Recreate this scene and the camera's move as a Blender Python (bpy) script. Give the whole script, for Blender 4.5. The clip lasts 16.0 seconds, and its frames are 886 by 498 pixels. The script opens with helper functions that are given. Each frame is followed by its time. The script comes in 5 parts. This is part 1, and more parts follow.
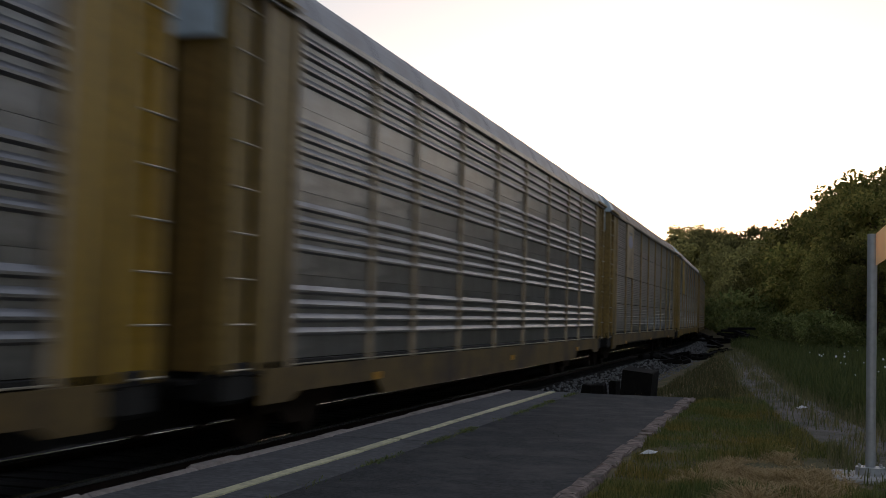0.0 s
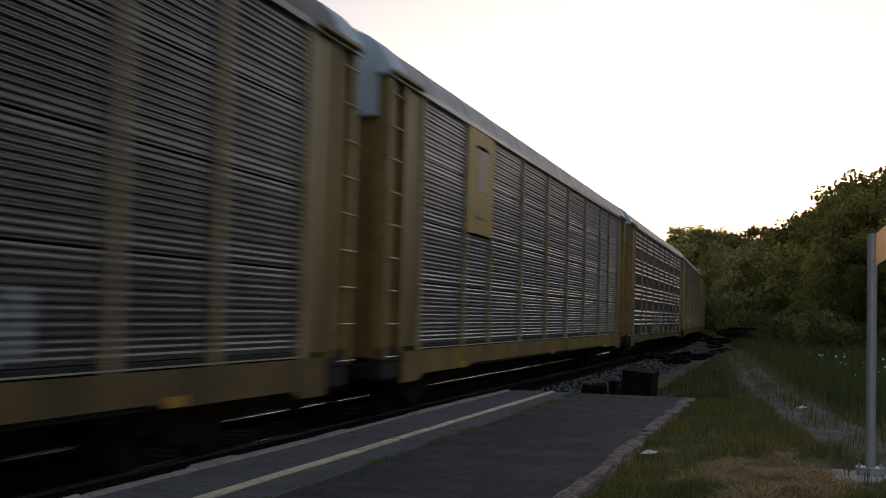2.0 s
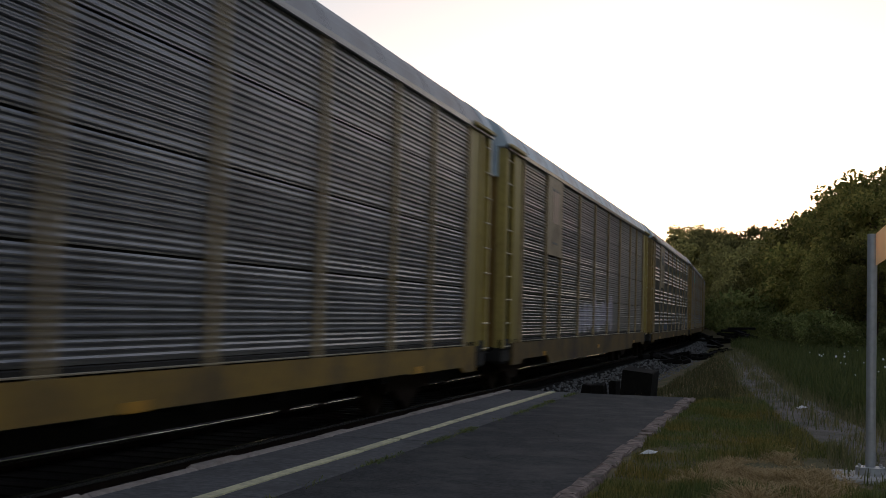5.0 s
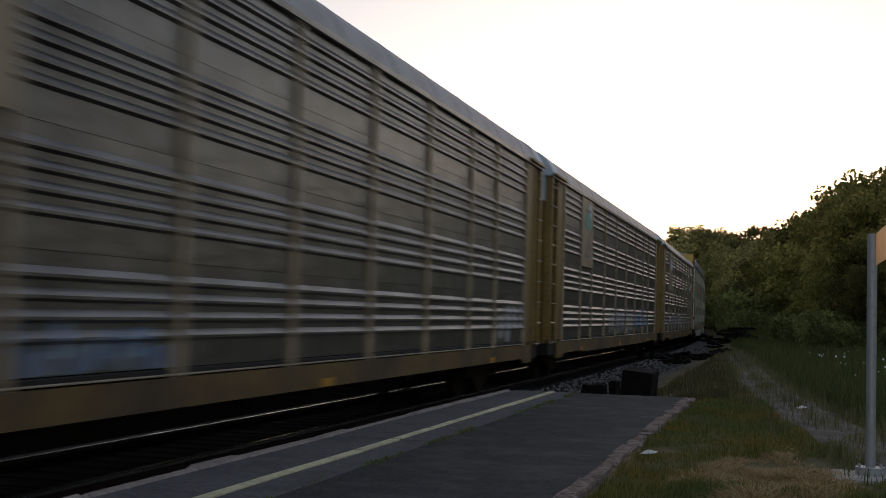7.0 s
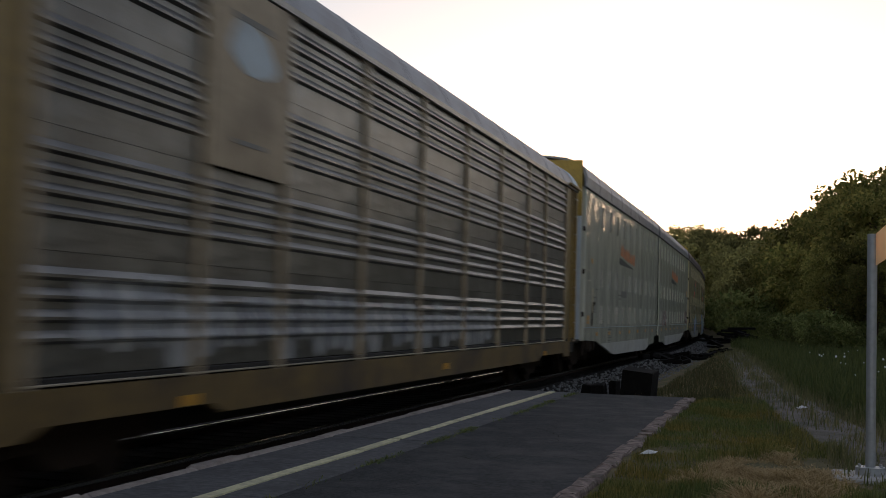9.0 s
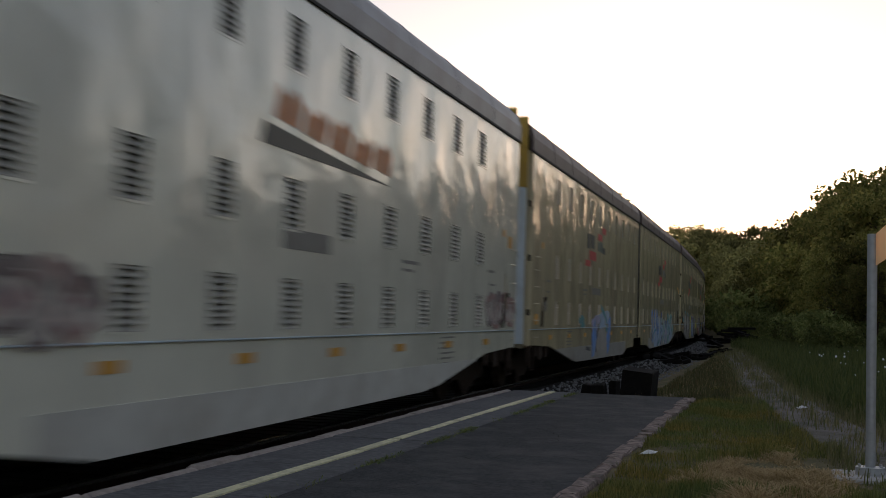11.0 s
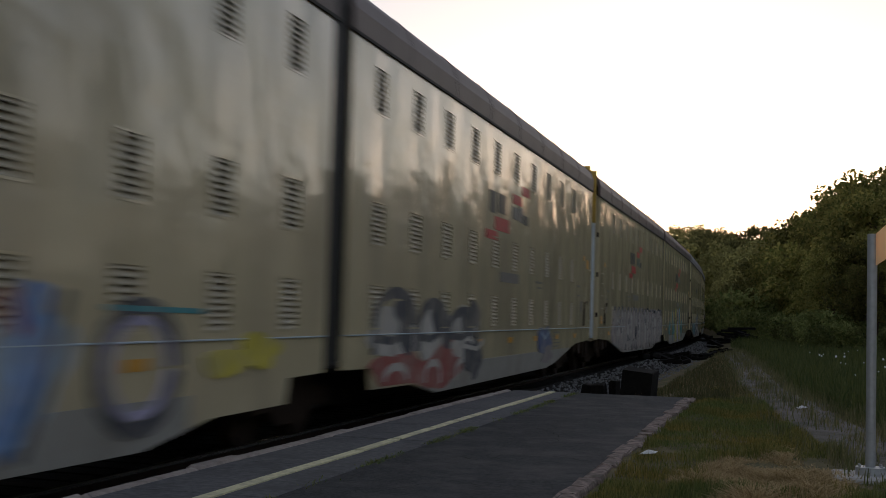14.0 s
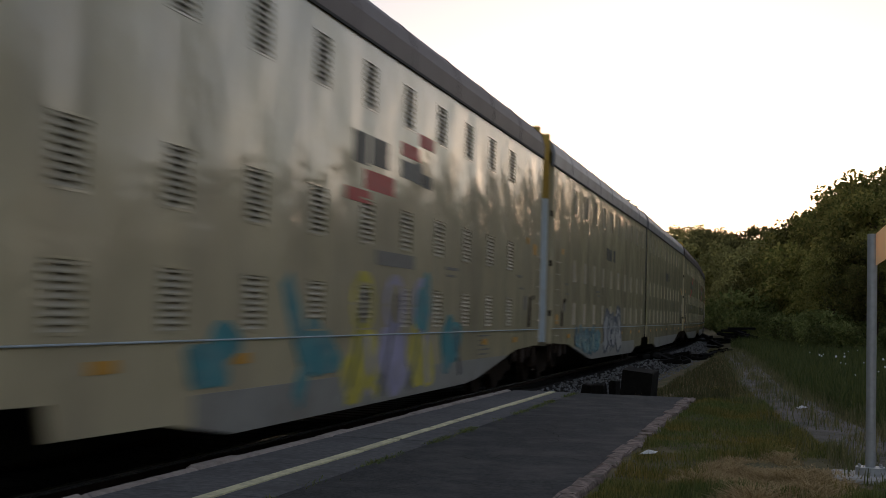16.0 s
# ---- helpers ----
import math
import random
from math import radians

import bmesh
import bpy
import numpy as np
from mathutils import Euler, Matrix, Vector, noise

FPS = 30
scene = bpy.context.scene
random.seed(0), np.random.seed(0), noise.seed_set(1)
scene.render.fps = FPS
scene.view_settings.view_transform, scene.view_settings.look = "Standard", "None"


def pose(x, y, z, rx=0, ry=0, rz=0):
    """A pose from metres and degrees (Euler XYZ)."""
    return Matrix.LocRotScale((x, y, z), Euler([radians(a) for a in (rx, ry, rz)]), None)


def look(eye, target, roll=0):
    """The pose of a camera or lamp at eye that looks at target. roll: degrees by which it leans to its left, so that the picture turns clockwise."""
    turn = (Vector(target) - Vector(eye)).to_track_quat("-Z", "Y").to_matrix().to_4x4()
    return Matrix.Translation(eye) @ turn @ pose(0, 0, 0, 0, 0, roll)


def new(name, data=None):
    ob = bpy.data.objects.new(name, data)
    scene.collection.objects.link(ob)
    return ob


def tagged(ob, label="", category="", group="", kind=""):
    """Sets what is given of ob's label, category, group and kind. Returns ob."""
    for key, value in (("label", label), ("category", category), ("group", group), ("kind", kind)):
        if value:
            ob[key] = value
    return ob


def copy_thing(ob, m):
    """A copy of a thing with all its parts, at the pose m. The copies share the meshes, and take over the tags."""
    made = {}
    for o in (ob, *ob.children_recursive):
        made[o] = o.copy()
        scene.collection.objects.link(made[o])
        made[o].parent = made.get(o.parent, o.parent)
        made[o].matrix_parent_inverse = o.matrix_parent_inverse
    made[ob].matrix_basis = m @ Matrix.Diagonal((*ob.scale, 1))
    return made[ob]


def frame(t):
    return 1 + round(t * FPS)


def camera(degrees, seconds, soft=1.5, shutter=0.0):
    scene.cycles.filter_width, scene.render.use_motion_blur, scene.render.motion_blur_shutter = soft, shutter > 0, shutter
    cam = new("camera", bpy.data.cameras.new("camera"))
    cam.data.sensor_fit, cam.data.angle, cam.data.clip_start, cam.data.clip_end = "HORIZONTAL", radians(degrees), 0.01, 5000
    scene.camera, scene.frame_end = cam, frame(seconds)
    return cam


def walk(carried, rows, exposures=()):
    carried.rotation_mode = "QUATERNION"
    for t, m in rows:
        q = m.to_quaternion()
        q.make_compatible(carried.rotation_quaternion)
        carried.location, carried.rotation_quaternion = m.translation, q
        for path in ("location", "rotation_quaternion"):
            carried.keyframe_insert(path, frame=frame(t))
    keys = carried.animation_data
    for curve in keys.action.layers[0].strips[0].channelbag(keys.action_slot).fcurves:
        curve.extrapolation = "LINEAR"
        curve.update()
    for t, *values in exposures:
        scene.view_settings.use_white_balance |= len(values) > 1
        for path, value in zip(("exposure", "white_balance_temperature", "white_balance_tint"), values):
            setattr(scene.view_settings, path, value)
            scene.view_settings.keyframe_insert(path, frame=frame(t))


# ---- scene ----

# ---------------------------------------------------------------- camera
cam = camera(38.66, 16.0, soft=0.8, shutter=0.5)
EYE = (0.0, 0.0, 1.65)
STAND = look(EYE, (-2.6152387, 9.63897432, 2.15070005), roll=1.5)
walk(cam, [(0.0, STAND), (16.0, STAND)], exposures=[(0.0, 0.20, 5680, 19), (16.0, 0.20, 5680, 19)])

# ---------------------------------------------------------------- sky and sun
SUN_EL, SUN_AZ = 3.0, 5.0       # degrees: low evening sun, almost along the line, left of it
world = bpy.data.worlds.new("evening_sky")
scene.world = world
world.use_nodes = True
wn = world.node_tree
sky = wn.nodes.new("ShaderNodeTexSky")
sky.sky_type = "NISHITA"
sky.sun_disc = False
sky.sun_elevation = radians(SUN_EL)
sky.sun_rotation = radians(-SUN_AZ)
sky.air_density, sky.dust_density, sky.ozone_density = 1.0, 0.5, 0.7
pale = wn.nodes.new("ShaderNodeHueSaturation")       # thin high cloud pales the whole sky
pale.inputs["Saturation"].default_value = 0.80
wn.links.new(sky.outputs["Color"], pale.inputs["Color"])
veil = wn.nodes.new("ShaderNodeMix")                 # even glow of a thin cloud veil
veil.data_type, veil.blend_type = "RGBA", "ADD"
veil.inputs[0].default_value = 1.0
_v = [s for s in veil.inputs if s.type == "RGBA"]
wn.links.new(pale.outputs["Color"], _v[0])
_v[1].default_value = (1.0, 0.98, 0.96, 1)
wn.links.new([s for s in veil.outputs if s.type == "RGBA"][0], wn.nodes["Background"].inputs["Color"])
wn.nodes["Background"].inputs["Strength"].default_value = 0.15

sun = new("sun", bpy.data.lights.new("sun", "SUN"))
sun.data.energy, sun.data.angle, sun.data.color = 2.0, radians(0.6), (1.0, 0.72, 0.45)
_a, _e = radians(SUN_AZ), radians(SUN_EL)
sun.matrix_world = look((0, 0, 0), (math.sin(_a) * math.cos(_e), -math.cos(_a) * math.cos(_e), -math.sin(_e)))


# ---------------------------------------------------------------- materials
def material(name, base, rough=0.7, metal=0.0, vary=0.25, grain=8.0, bump=0.2, bump_scale=40.0,
             dirt=None, dirt_scale=1.2, dirt_amount=0.5, streak=1.0, coat=0.0, per_piece=0.0, bump_dist=0.01, coords="Object", bump_stretch=(1, 1, 1)):
    """Principled surface: grain and stain noise in the thing's own space, optional run-down streaks, per-piece tone."""
    m = bpy.data.materials.new(name)
    m.use_nodes = True
    nt = m.node_tree
    N, L = nt.nodes, nt.links
    bs = N["Principled BSDF"]
    tc = N.new("ShaderNodeTexCoord")
    mp = N.new("ShaderNodeMapping")
    mp.inputs["Scale"].default_value = (1, 1, streak)
    L.new(tc.outputs[coords], mp.inputs["Vector"])
    fine = N.new("ShaderNodeTexNoise")
    fine.inputs["Scale"].default_value, fine.inputs["Detail"].default_value = grain, 5
    L.new(tc.outputs[coords], fine.inputs["Vector"])
    hsv = N.new("ShaderNodeHueSaturation")
    hsv.inputs["Color"].default_value = (*base, 1)
    mr = N.new("ShaderNodeMapRange")
    mr.inputs["From Min"].default_value, mr.inputs["From Max"].default_value = 0.3, 0.7
    mr.inputs["To Min"].default_value, mr.inputs["To Max"].default_value = 1 - vary, 1 + vary
    L.new(fine.outputs["Fac"], mr.inputs["Value"])
    val = mr.outputs["Result"]
    if per_piece:
        oi = N.new("ShaderNodeObjectInfo")
        r2 = N.new("ShaderNodeMapRange")
        r2.inputs["To Min"].default_value, r2.inputs["To Max"].default_value = 1 - per_piece, 1 + per_piece
        L.new(oi.outputs["Random"], r2.inputs["Value"])
        mul = N.new("ShaderNodeMath")
        mul.operation = "MULTIPLY"
        L.new(val, mul.inputs[0]), L.new(r2.outputs["Result"], mul.inputs[1])
        val = mul.outputs[0]
    L.new(val, hsv.inputs["Value"])
    col = hsv.outputs["Color"]
    if dirt:
        big = N.new("ShaderNodeTexNoise")
        big.inputs["Scale"].default_value, big.inputs["Detail"].default_value = dirt_scale, 8
        big.inputs["Roughness"].default_value = 0.65
        L.new(mp.outputs["Vector"], big.inputs["Vector"])
        d = N.new("ShaderNodeMapRange")
        d.inputs["From Min"].default_value, d.inputs["From Max"].default_value = 0.45, 0.7
        d.inputs["To Max"].default_value = dirt_amount
        L.new(big.outputs["Fac"], d.inputs["Value"])
        mix = N.new("ShaderNodeMix")
        mix.data_type = "RGBA"
        mix.inputs["B"].default_value = (*dirt, 1)
        for s in mix.inputs:
            if s.type == "RGBA" and s.name == "B":
                s.default_value = (*dirt, 1)
            if s.type == "RGBA" and s.name == "A":
                L.new(col, s)
        L.new(d.outputs["Result"], mix.inputs[0])
        col = [s for s in mix.outputs if s.type == "RGBA"][0]
    L.new(col, bs.inputs["Base Color"])
    bs.inputs["Metallic"].default_value = metal
    if rough >= 0.8:
        bs.inputs["Specular IOR Level"].default_value = 0.12
    rr = N.new("ShaderNodeMapRange")
    rr.inputs["To Min"].default_value, rr.inputs["To Max"].default_value = max(0.02, rough - 0.1), min(1, rough + 0.1)
    L.new(fine.outputs["Fac"], rr.inputs["Value"])
    L.new(rr.outputs["Result"], bs.inputs["Roughness"])
    if coat:
        bs.inputs["Coat Weight"].default_value, bs.inputs["Coat Roughness"].default_value = coat, 0.10
    if bump:
        bn = N.new("ShaderNodeTexNoise")
        bn.inputs["Scale"].default_value, bn.inputs["Detail"].default_value = bump_scale, 4
        bm_ = N.new("ShaderNodeMapping")
        bm_.inputs["Scale"].default_value = bump_stretch
        L.new(tc.outputs[coords], bm_.inputs["Vector"])
        L.new(bm_.outputs["Vector"], bn.inputs["Vector"])
        bp = N.new("ShaderNodeBump")
        bp.inputs["Strength"].default_value, bp.inputs["Distance"].default_value = bump, bump_dist
        L.new(bn.outputs["Fac"], bp.inputs["Height"])
        L.new(bp.outputs["Normal"], bs.inputs["Normal"])
        L.new(bp.outputs["Normal"], bs.inputs["Coat Normal"])
    return m


def island_colours(name, colours, rough=0.6, under=(0.50, 0.48, 0.42)):
    """Flat paint whose colour is picked patch by patch from a few sprayed colours."""
    m = material(name, colours[0], rough, vary=0.2, bump=0.05)
    nt = m.node_tree
    geo = nt.nodes.new("ShaderNodeObjectInfo")
    ramp = nt.nodes.new("ShaderNodeValToRGB")
    ramp.color_ramp.interpolation = "CONSTANT"
    el = ramp.color_ramp.elements
    while len(el) < len(colours):
        el.new(0.5)
    for i, c in enumerate(colours):
        el[i].position = i / len(colours)
        el[i].color = (*c, 1)
    nt.links.new(geo.outputs["Random"], ramp.inputs["Fac"])
    hsv = [n for n in nt.nodes if n.type == "HUE_SAT"][0]
    tc = nt.nodes.new("ShaderNodeTexCoord")
    fade = nt.nodes.new("ShaderNodeTexNoise")        # worn thin in clouds, the car's paint showing through
    fade.inputs["Scale"].default_value, fade.inputs["Detail"].default_value = 2.2, 5
    nt.links.new(tc.outputs["Object"], fade.inputs["Vector"])
    fr = nt.nodes.new("ShaderNodeMapRange")
    fr.inputs["From Min"].default_value, fr.inputs["From Max"].default_value = 0.38, 0.68
    fr.inputs["To Min"].default_value, fr.inputs["To Max"].default_value = 0.0, 0.38
    nt.links.new(fade.outputs["Fac"], fr.inputs["Value"])
    mx = nt.nodes.new("ShaderNodeMix")
    mx.data_type = "RGBA"
    ins = [s for s in mx.inputs if s.type == "RGBA"]
    nt.links.new(fr.outputs["Result"], mx.inputs[0])
    nt.links.new(ramp.outputs["Color"], ins[0])
    ins[1].default_value = (*under, 1)
    nt.links.new([s for s in mx.outputs if s.type == "RGBA"][0], hsv.inputs["Color"])
    return m


GALV = material("galvanised_steel", (0.275, 0.275, 0.285), 0.38, 0.8, 0.25, 14, 0.55, 3.0, dirt=(0.10, 0.088, 0.08),
                dirt_scale=1.6, dirt_amount=0.8, streak=0.3, per_piece=0.16, bump_dist=0.02, bump_stretch=(1, 0.8, 2.2))
GALV_FINE = material("weathered_galvanised_steel", (0.205, 0.21, 0.23), 0.36, 0.8, 0.25, 14, 0.55, 3.0, dirt=(0.07, 0.062, 0.056),
                     dirt_scale=1.6, dirt_amount=0.8, streak=0.3, per_piece=0.14, bump_dist=0.02, bump_stretch=(1, 0.8, 2.2))
GALV_TAN = material("grimy_galvanised_steel", (0.205, 0.20, 0.19), 0.38, 0.8, 0.25, 14, 0.55, 3.0, dirt=(0.062, 0.055, 0.047),
                    dirt_scale=1.6, dirt_amount=0.85, streak=0.35, per_piece=0.14, bump_dist=0.02, bump_stretch=(1, 0.8, 2.2))
GALV_DUSK = material("brown_grimed_galvanised_steel", (0.14, 0.136, 0.132), 0.36, 0.8, 0.25, 14, 0.55, 3.0, dirt=(0.05, 0.043, 0.037),
                     dirt_scale=1.6, dirt_amount=0.85, streak=0.35, per_piece=0.14, bump_dist=0.02, bump_stretch=(1, 0.8, 2.2))
YELLOW = material("weathered_yellow_paint", (0.30, 0.20, 0.055), 0.5, 0, 0.22, 10, 0.15, 50, dirt=(0.055, 0.036, 0.02),
                  dirt_scale=1.5, dirt_amount=0.9, streak=0.3)
YELLOW_PALE = material("faded_yellow_paint", (0.42, 0.33, 0.085), 0.5, 0, 0.12, 10, 0.15, 50, dirt=(0.16, 0.10, 0.05),
                       dirt_scale=1.3, dirt_amount=0.6, streak=0.3)
YELLOW_GOLD = material("golden_yellow_paint", (0.42, 0.26, 0.025), 0.5, 0, 0.2, 10, 0.15, 50, dirt=(0.06, 0.036, 0.016),
                       dirt_scale=1.3, dirt_amount=0.8, streak=0.3)
SILL = material("grimy_yellow_sill_paint", (0.17, 0.11, 0.03), 0.7, 0, 0.2, 10, 0.2, 40, dirt=(0.05, 0.035, 0.025),
                dirt_scale=0.7, dirt_amount=0.97)
SILL_GOLD = material("golden_sill_paint", (0.30, 0.185, 0.03), 0.6, 0, 0.25, 10, 0.2, 40, dirt=(0.06, 0.045, 0.03),
                     dirt_scale=0.9, dirt_amount=0.8)
DOOR = material("dark_mustard_door_paint", (0.22, 0.13, 0.025), 0.6, 0, 0.2, 10, 0.15, 50, dirt=(0.06, 0.04, 0.02), dirt_scale=1.1, dirt_amount=0.8, streak=0.3)
POST_GOLD = material("ochre_post_paint", (0.42, 0.32, 0.17), 0.55, 0, 0.18, 10, 0.15, 50, dirt=(0.12, 0.08, 0.05), dirt_amount=0.7)
PLATE_GOLD = material("golden_emblem_plate_paint", (0.52, 0.34, 0.05), 0.5, 0, 0.15, 10, 0.15, 50, dirt=(0.30, 0.2, 0.08), dirt_amount=0.6)
POST = material("tan_post_paint", (0.44, 0.345, 0.22), 0.55, 0, 0.15, 10, 0.15, 50, dirt=(0.12, 0.08, 0.05), dirt_amount=0.7)
ROOF = material("galvanised_roof_sheet", (0.32, 0.32, 0.33), 0.5, 0.3, 0.15, 6, 0.1, 30, dirt=(0.2, 0.17, 0.15), dirt_amount=0.5)
ROOF_BROWN = material("weathered_brown_roof_sheet", (0.12, 0.092, 0.088), 0.55, 0.1, 0.15, 6, 0.1, 30, dirt=(0.08, 0.06, 0.055), dirt_amount=0.5)
WHITE = material("cream_gloss_car_paint", (0.60, 0.52, 0.325), 0.4, 0, 0.05, 2.0, 1.0, 0.8, dirt=(0.30, 0.25, 0.18),
                 dirt_scale=0.8, dirt_amount=0.7, streak=0.3, coat=0.85, bump_dist=0.10, bump_stretch=(1, 1.4, 0.8))
WHITE_COOL = material("white_gloss_car_paint", (0.77, 0.765, 0.645), 0.35, 0, 0.05, 2.0, 1.0, 0.8, dirt=(0.4, 0.38, 0.33),
                      dirt_scale=0.8, dirt_amount=0.35, streak=0.3, coat=0.85, bump_dist=0.10, bump_stretch=(1, 1.4, 0.8))
SKIRT = material("dull_grey_skirt_paint", (0.33, 0.325, 0.295), 0.5, 0, 0.12, 3, 0.15, 8, dirt=(0.2, 0.17, 0.13), dirt_amount=0.6)
# undergear black; the shade under and inside the cars is in this tone
DARK = material("black_undergear_and_shade", (0.010, 0.009, 0.008), 0.75, 0.1, 0.3, 12, 0.3, 40)
RUBBER = material("black_bellows_rubber", (0.012, 0.012, 0.012), 0.7, 0, 0.2, 12, 0.2, 40)
IRON = material("rusty_cast_iron", (0.04, 0.028, 0.021), 0.85, 0.0, 0.3, 12, 0.3, 40)
RUNG = material("worn_bright_rung_steel", (0.50, 0.45, 0.34), 0.4, 0.5, 0.1, 12, 0.1, 40)
PALE_DOOR = material("pale_blue_grey_door_paint", (0.68, 0.74, 0.78), 0.5, 0, 0.06, 6, 0.1, 30, dirt=(0.4, 0.36, 0.32), dirt_amount=0.4)
BRIGHT = material("pale_primer_paint", (0.50, 0.61, 0.68), 0.5, 0, 0.1, 6, 0.1, 30, dirt=(0.25, 0.22, 0.2), dirt_amount=0.5)
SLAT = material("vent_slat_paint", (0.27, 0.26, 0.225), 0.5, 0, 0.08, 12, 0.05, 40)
# tone of the box behind the slats; sets how deep their shade reads
HOLE_PALE = material("pale_shade_toned_vent_interior", (0.38, 0.34, 0.25), 0.9, 0, 0.1, 12, 0)
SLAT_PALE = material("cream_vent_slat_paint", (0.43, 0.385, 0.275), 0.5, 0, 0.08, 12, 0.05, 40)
SKIRT_PALE = material("pale_grey_skirt_paint", (0.58, 0.58, 0.53), 0.5, 0, 0.12, 3, 0.15, 8, dirt=(0.3, 0.27, 0.22), dirt_amount=0.5)
HOLE = material("shade_toned_vent_interior", (0.12, 0.115, 0.10), 0.9, 0, 0.1, 12, 0)
ORANGE = material("orange_emblem_paint", (0.55, 0.17, 0.04), 0.5, 0, 0.3, 5, 0.05, 40, dirt=(0.5, 0.35, 0.2), dirt_amount=0.7, dirt_scale=3)
BLACK_PAINT = material("black_emblem_paint", (0.03, 0.035, 0.035), 0.5, 0, 0.2, 12, 0.05, 40)
RED_PAINT = material("red_emblem_paint", (0.5, 0.04, 0.04), 0.5, 0, 0.2, 12, 0.05, 40)
BLUE_PAINT = material("faded_blue_emblem_paint", (0.36, 0.36, 0.47), 0.5, 0, 0.2, 12, 0.05, 40)
PINK_PAINT = material("faded_pink_emblem_paint", (0.50, 0.34, 0.26), 0.5, 0, 0.2, 12, 0.05, 40, dirt=(0.5, 0.42, 0.25), dirt_amount=0.6, dirt_scale=4)
DUSK_PAINT = material("grey_green_emblem_paint", (0.10, 0.13, 0.11), 0.5, 0, 0.2, 12, 0.05, 40)
TEAL_PAINT = material("teal_emblem_paint", (0.08, 0.35, 0.28), 0.5, 0, 0.2, 12, 0.05, 40)
GREY_PAINT = material("grey_lettering_paint", (0.22, 0.21, 0.19), 0.6, 0, 0.2, 12, 0.05, 40)
REFLECTOR = material("amber_reflector", (0.65, 0.33, 0.03), 0.35, 0, 0.1, 12, 0.05, 40)
RAIL = material("polished_rail_steel", (0.5, 0.48, 0.45), 0.22, 0.9, 0.1, 20, 0.05, 60)
RAIL_WEB = material("rusty_rail_web", (0.03, 0.019, 0.014), 0.85, 0.2, 0.3, 20, 0.3, 60)
TIE = material("creosoted_timber", (0.010, 0.009, 0.008), 0.9, 0, 0.35, 9, 0.5, 30, dirt=(0.02, 0.018, 0.016), dirt_amount=0.35, dirt_scale=4)
# oily stone, taken almost to black to hold the shade beneath the cars
BALLAST_OILY_SHADED = material("oily_shade_blackened_ballast", (0.008, 0.0075, 0.007), 0.9, 0, 0.35, 25, 0.8, 30, bump_dist=0.03)
BALLAST = material("grey_ballast_stone", (0.20, 0.20, 0.20), 0.9, 0, 0.3, 3, 0.4, 30, coords="Object")
CONCRETE = material("worn_platform_concrete", (0.38, 0.33, 0.295), 0.85, 0, 0.18, 9, 0.4, 45, dirt=(0.12, 0.11, 0.10), dirt_amount=0.6, dirt_scale=2.5)
KERB = material("chipped_pinkish_kerb_concrete", (0.25, 0.195, 0.17), 0.9, 0, 0.45, 12, 0.5, 40, dirt=(0.08, 0.075, 0.055), dirt_amount=0.9, dirt_scale=7)
ASPHALT = material("old_platform_asphalt", (0.050, 0.052, 0.054), 0.85, 0, 0.5, 30, 0.6, 90, dirt=(0.115, 0.112, 0.105), dirt_amount=0.75, dirt_scale=1.7)
PAVING = material("grey_paving_concrete", (0.135, 0.135, 0.138), 0.85, 0, 0.28, 14, 0.4, 60, dirt=(0.08, 0.08, 0.08), dirt_amount=0.7, dirt_scale=2.2)
LINE = material("worn_yellow_line_paint", (0.74, 0.70, 0.44), 0.7, 0, 0.15, 25, 0.2, 60, dirt=(0.2, 0.19, 0.14), dirt_amount=0.6, dirt_scale=6)
SOIL = material("dry_weedy_soil", (0.15, 0.12, 0.065), 0.95, 0, 0.4, 4, 0.6, 14, dirt=(0.07, 0.08, 0.03), dirt_amount=0.9, dirt_scale=0.35, bump_dist=0.03)
GRAVEL = material("pale_gravel", (0.185, 0.165, 0.145), 0.95, 0, 0.35, 20, 0.8, 35, dirt=(0.07, 0.07, 0.04), dirt_amount=0.95, dirt_scale=1.3, bump_dist=0.03)
STEEL_POST = material("galvanised_post_steel", (0.42, 0.43, 0.44), 0.5, 0.4, 0.1, 18, 0.1, 60)
FOOTING = material("pale_footing_concrete", (0.52, 0.50, 0.47), 0.85, 0, 0.15, 9, 0.4, 45, dirt=(0.25, 0.23, 0.2), dirt_amount=0.5, dirt_scale=3)
BARK = material("brown_bark", (0.07, 0.05, 0.035), 0.95, 0, 0.35, 6, 0.7, 14, bump_dist=0.03)
FLOWER = material("white_flower_petals", (0.75, 0.75, 0.72), 0.7, 0, 0.05, 6, 0)
LITTER = material("white_paper_scrap", (0.7, 0.7, 0.68), 0.8, 0, 0.05, 12, 0.2, 20)


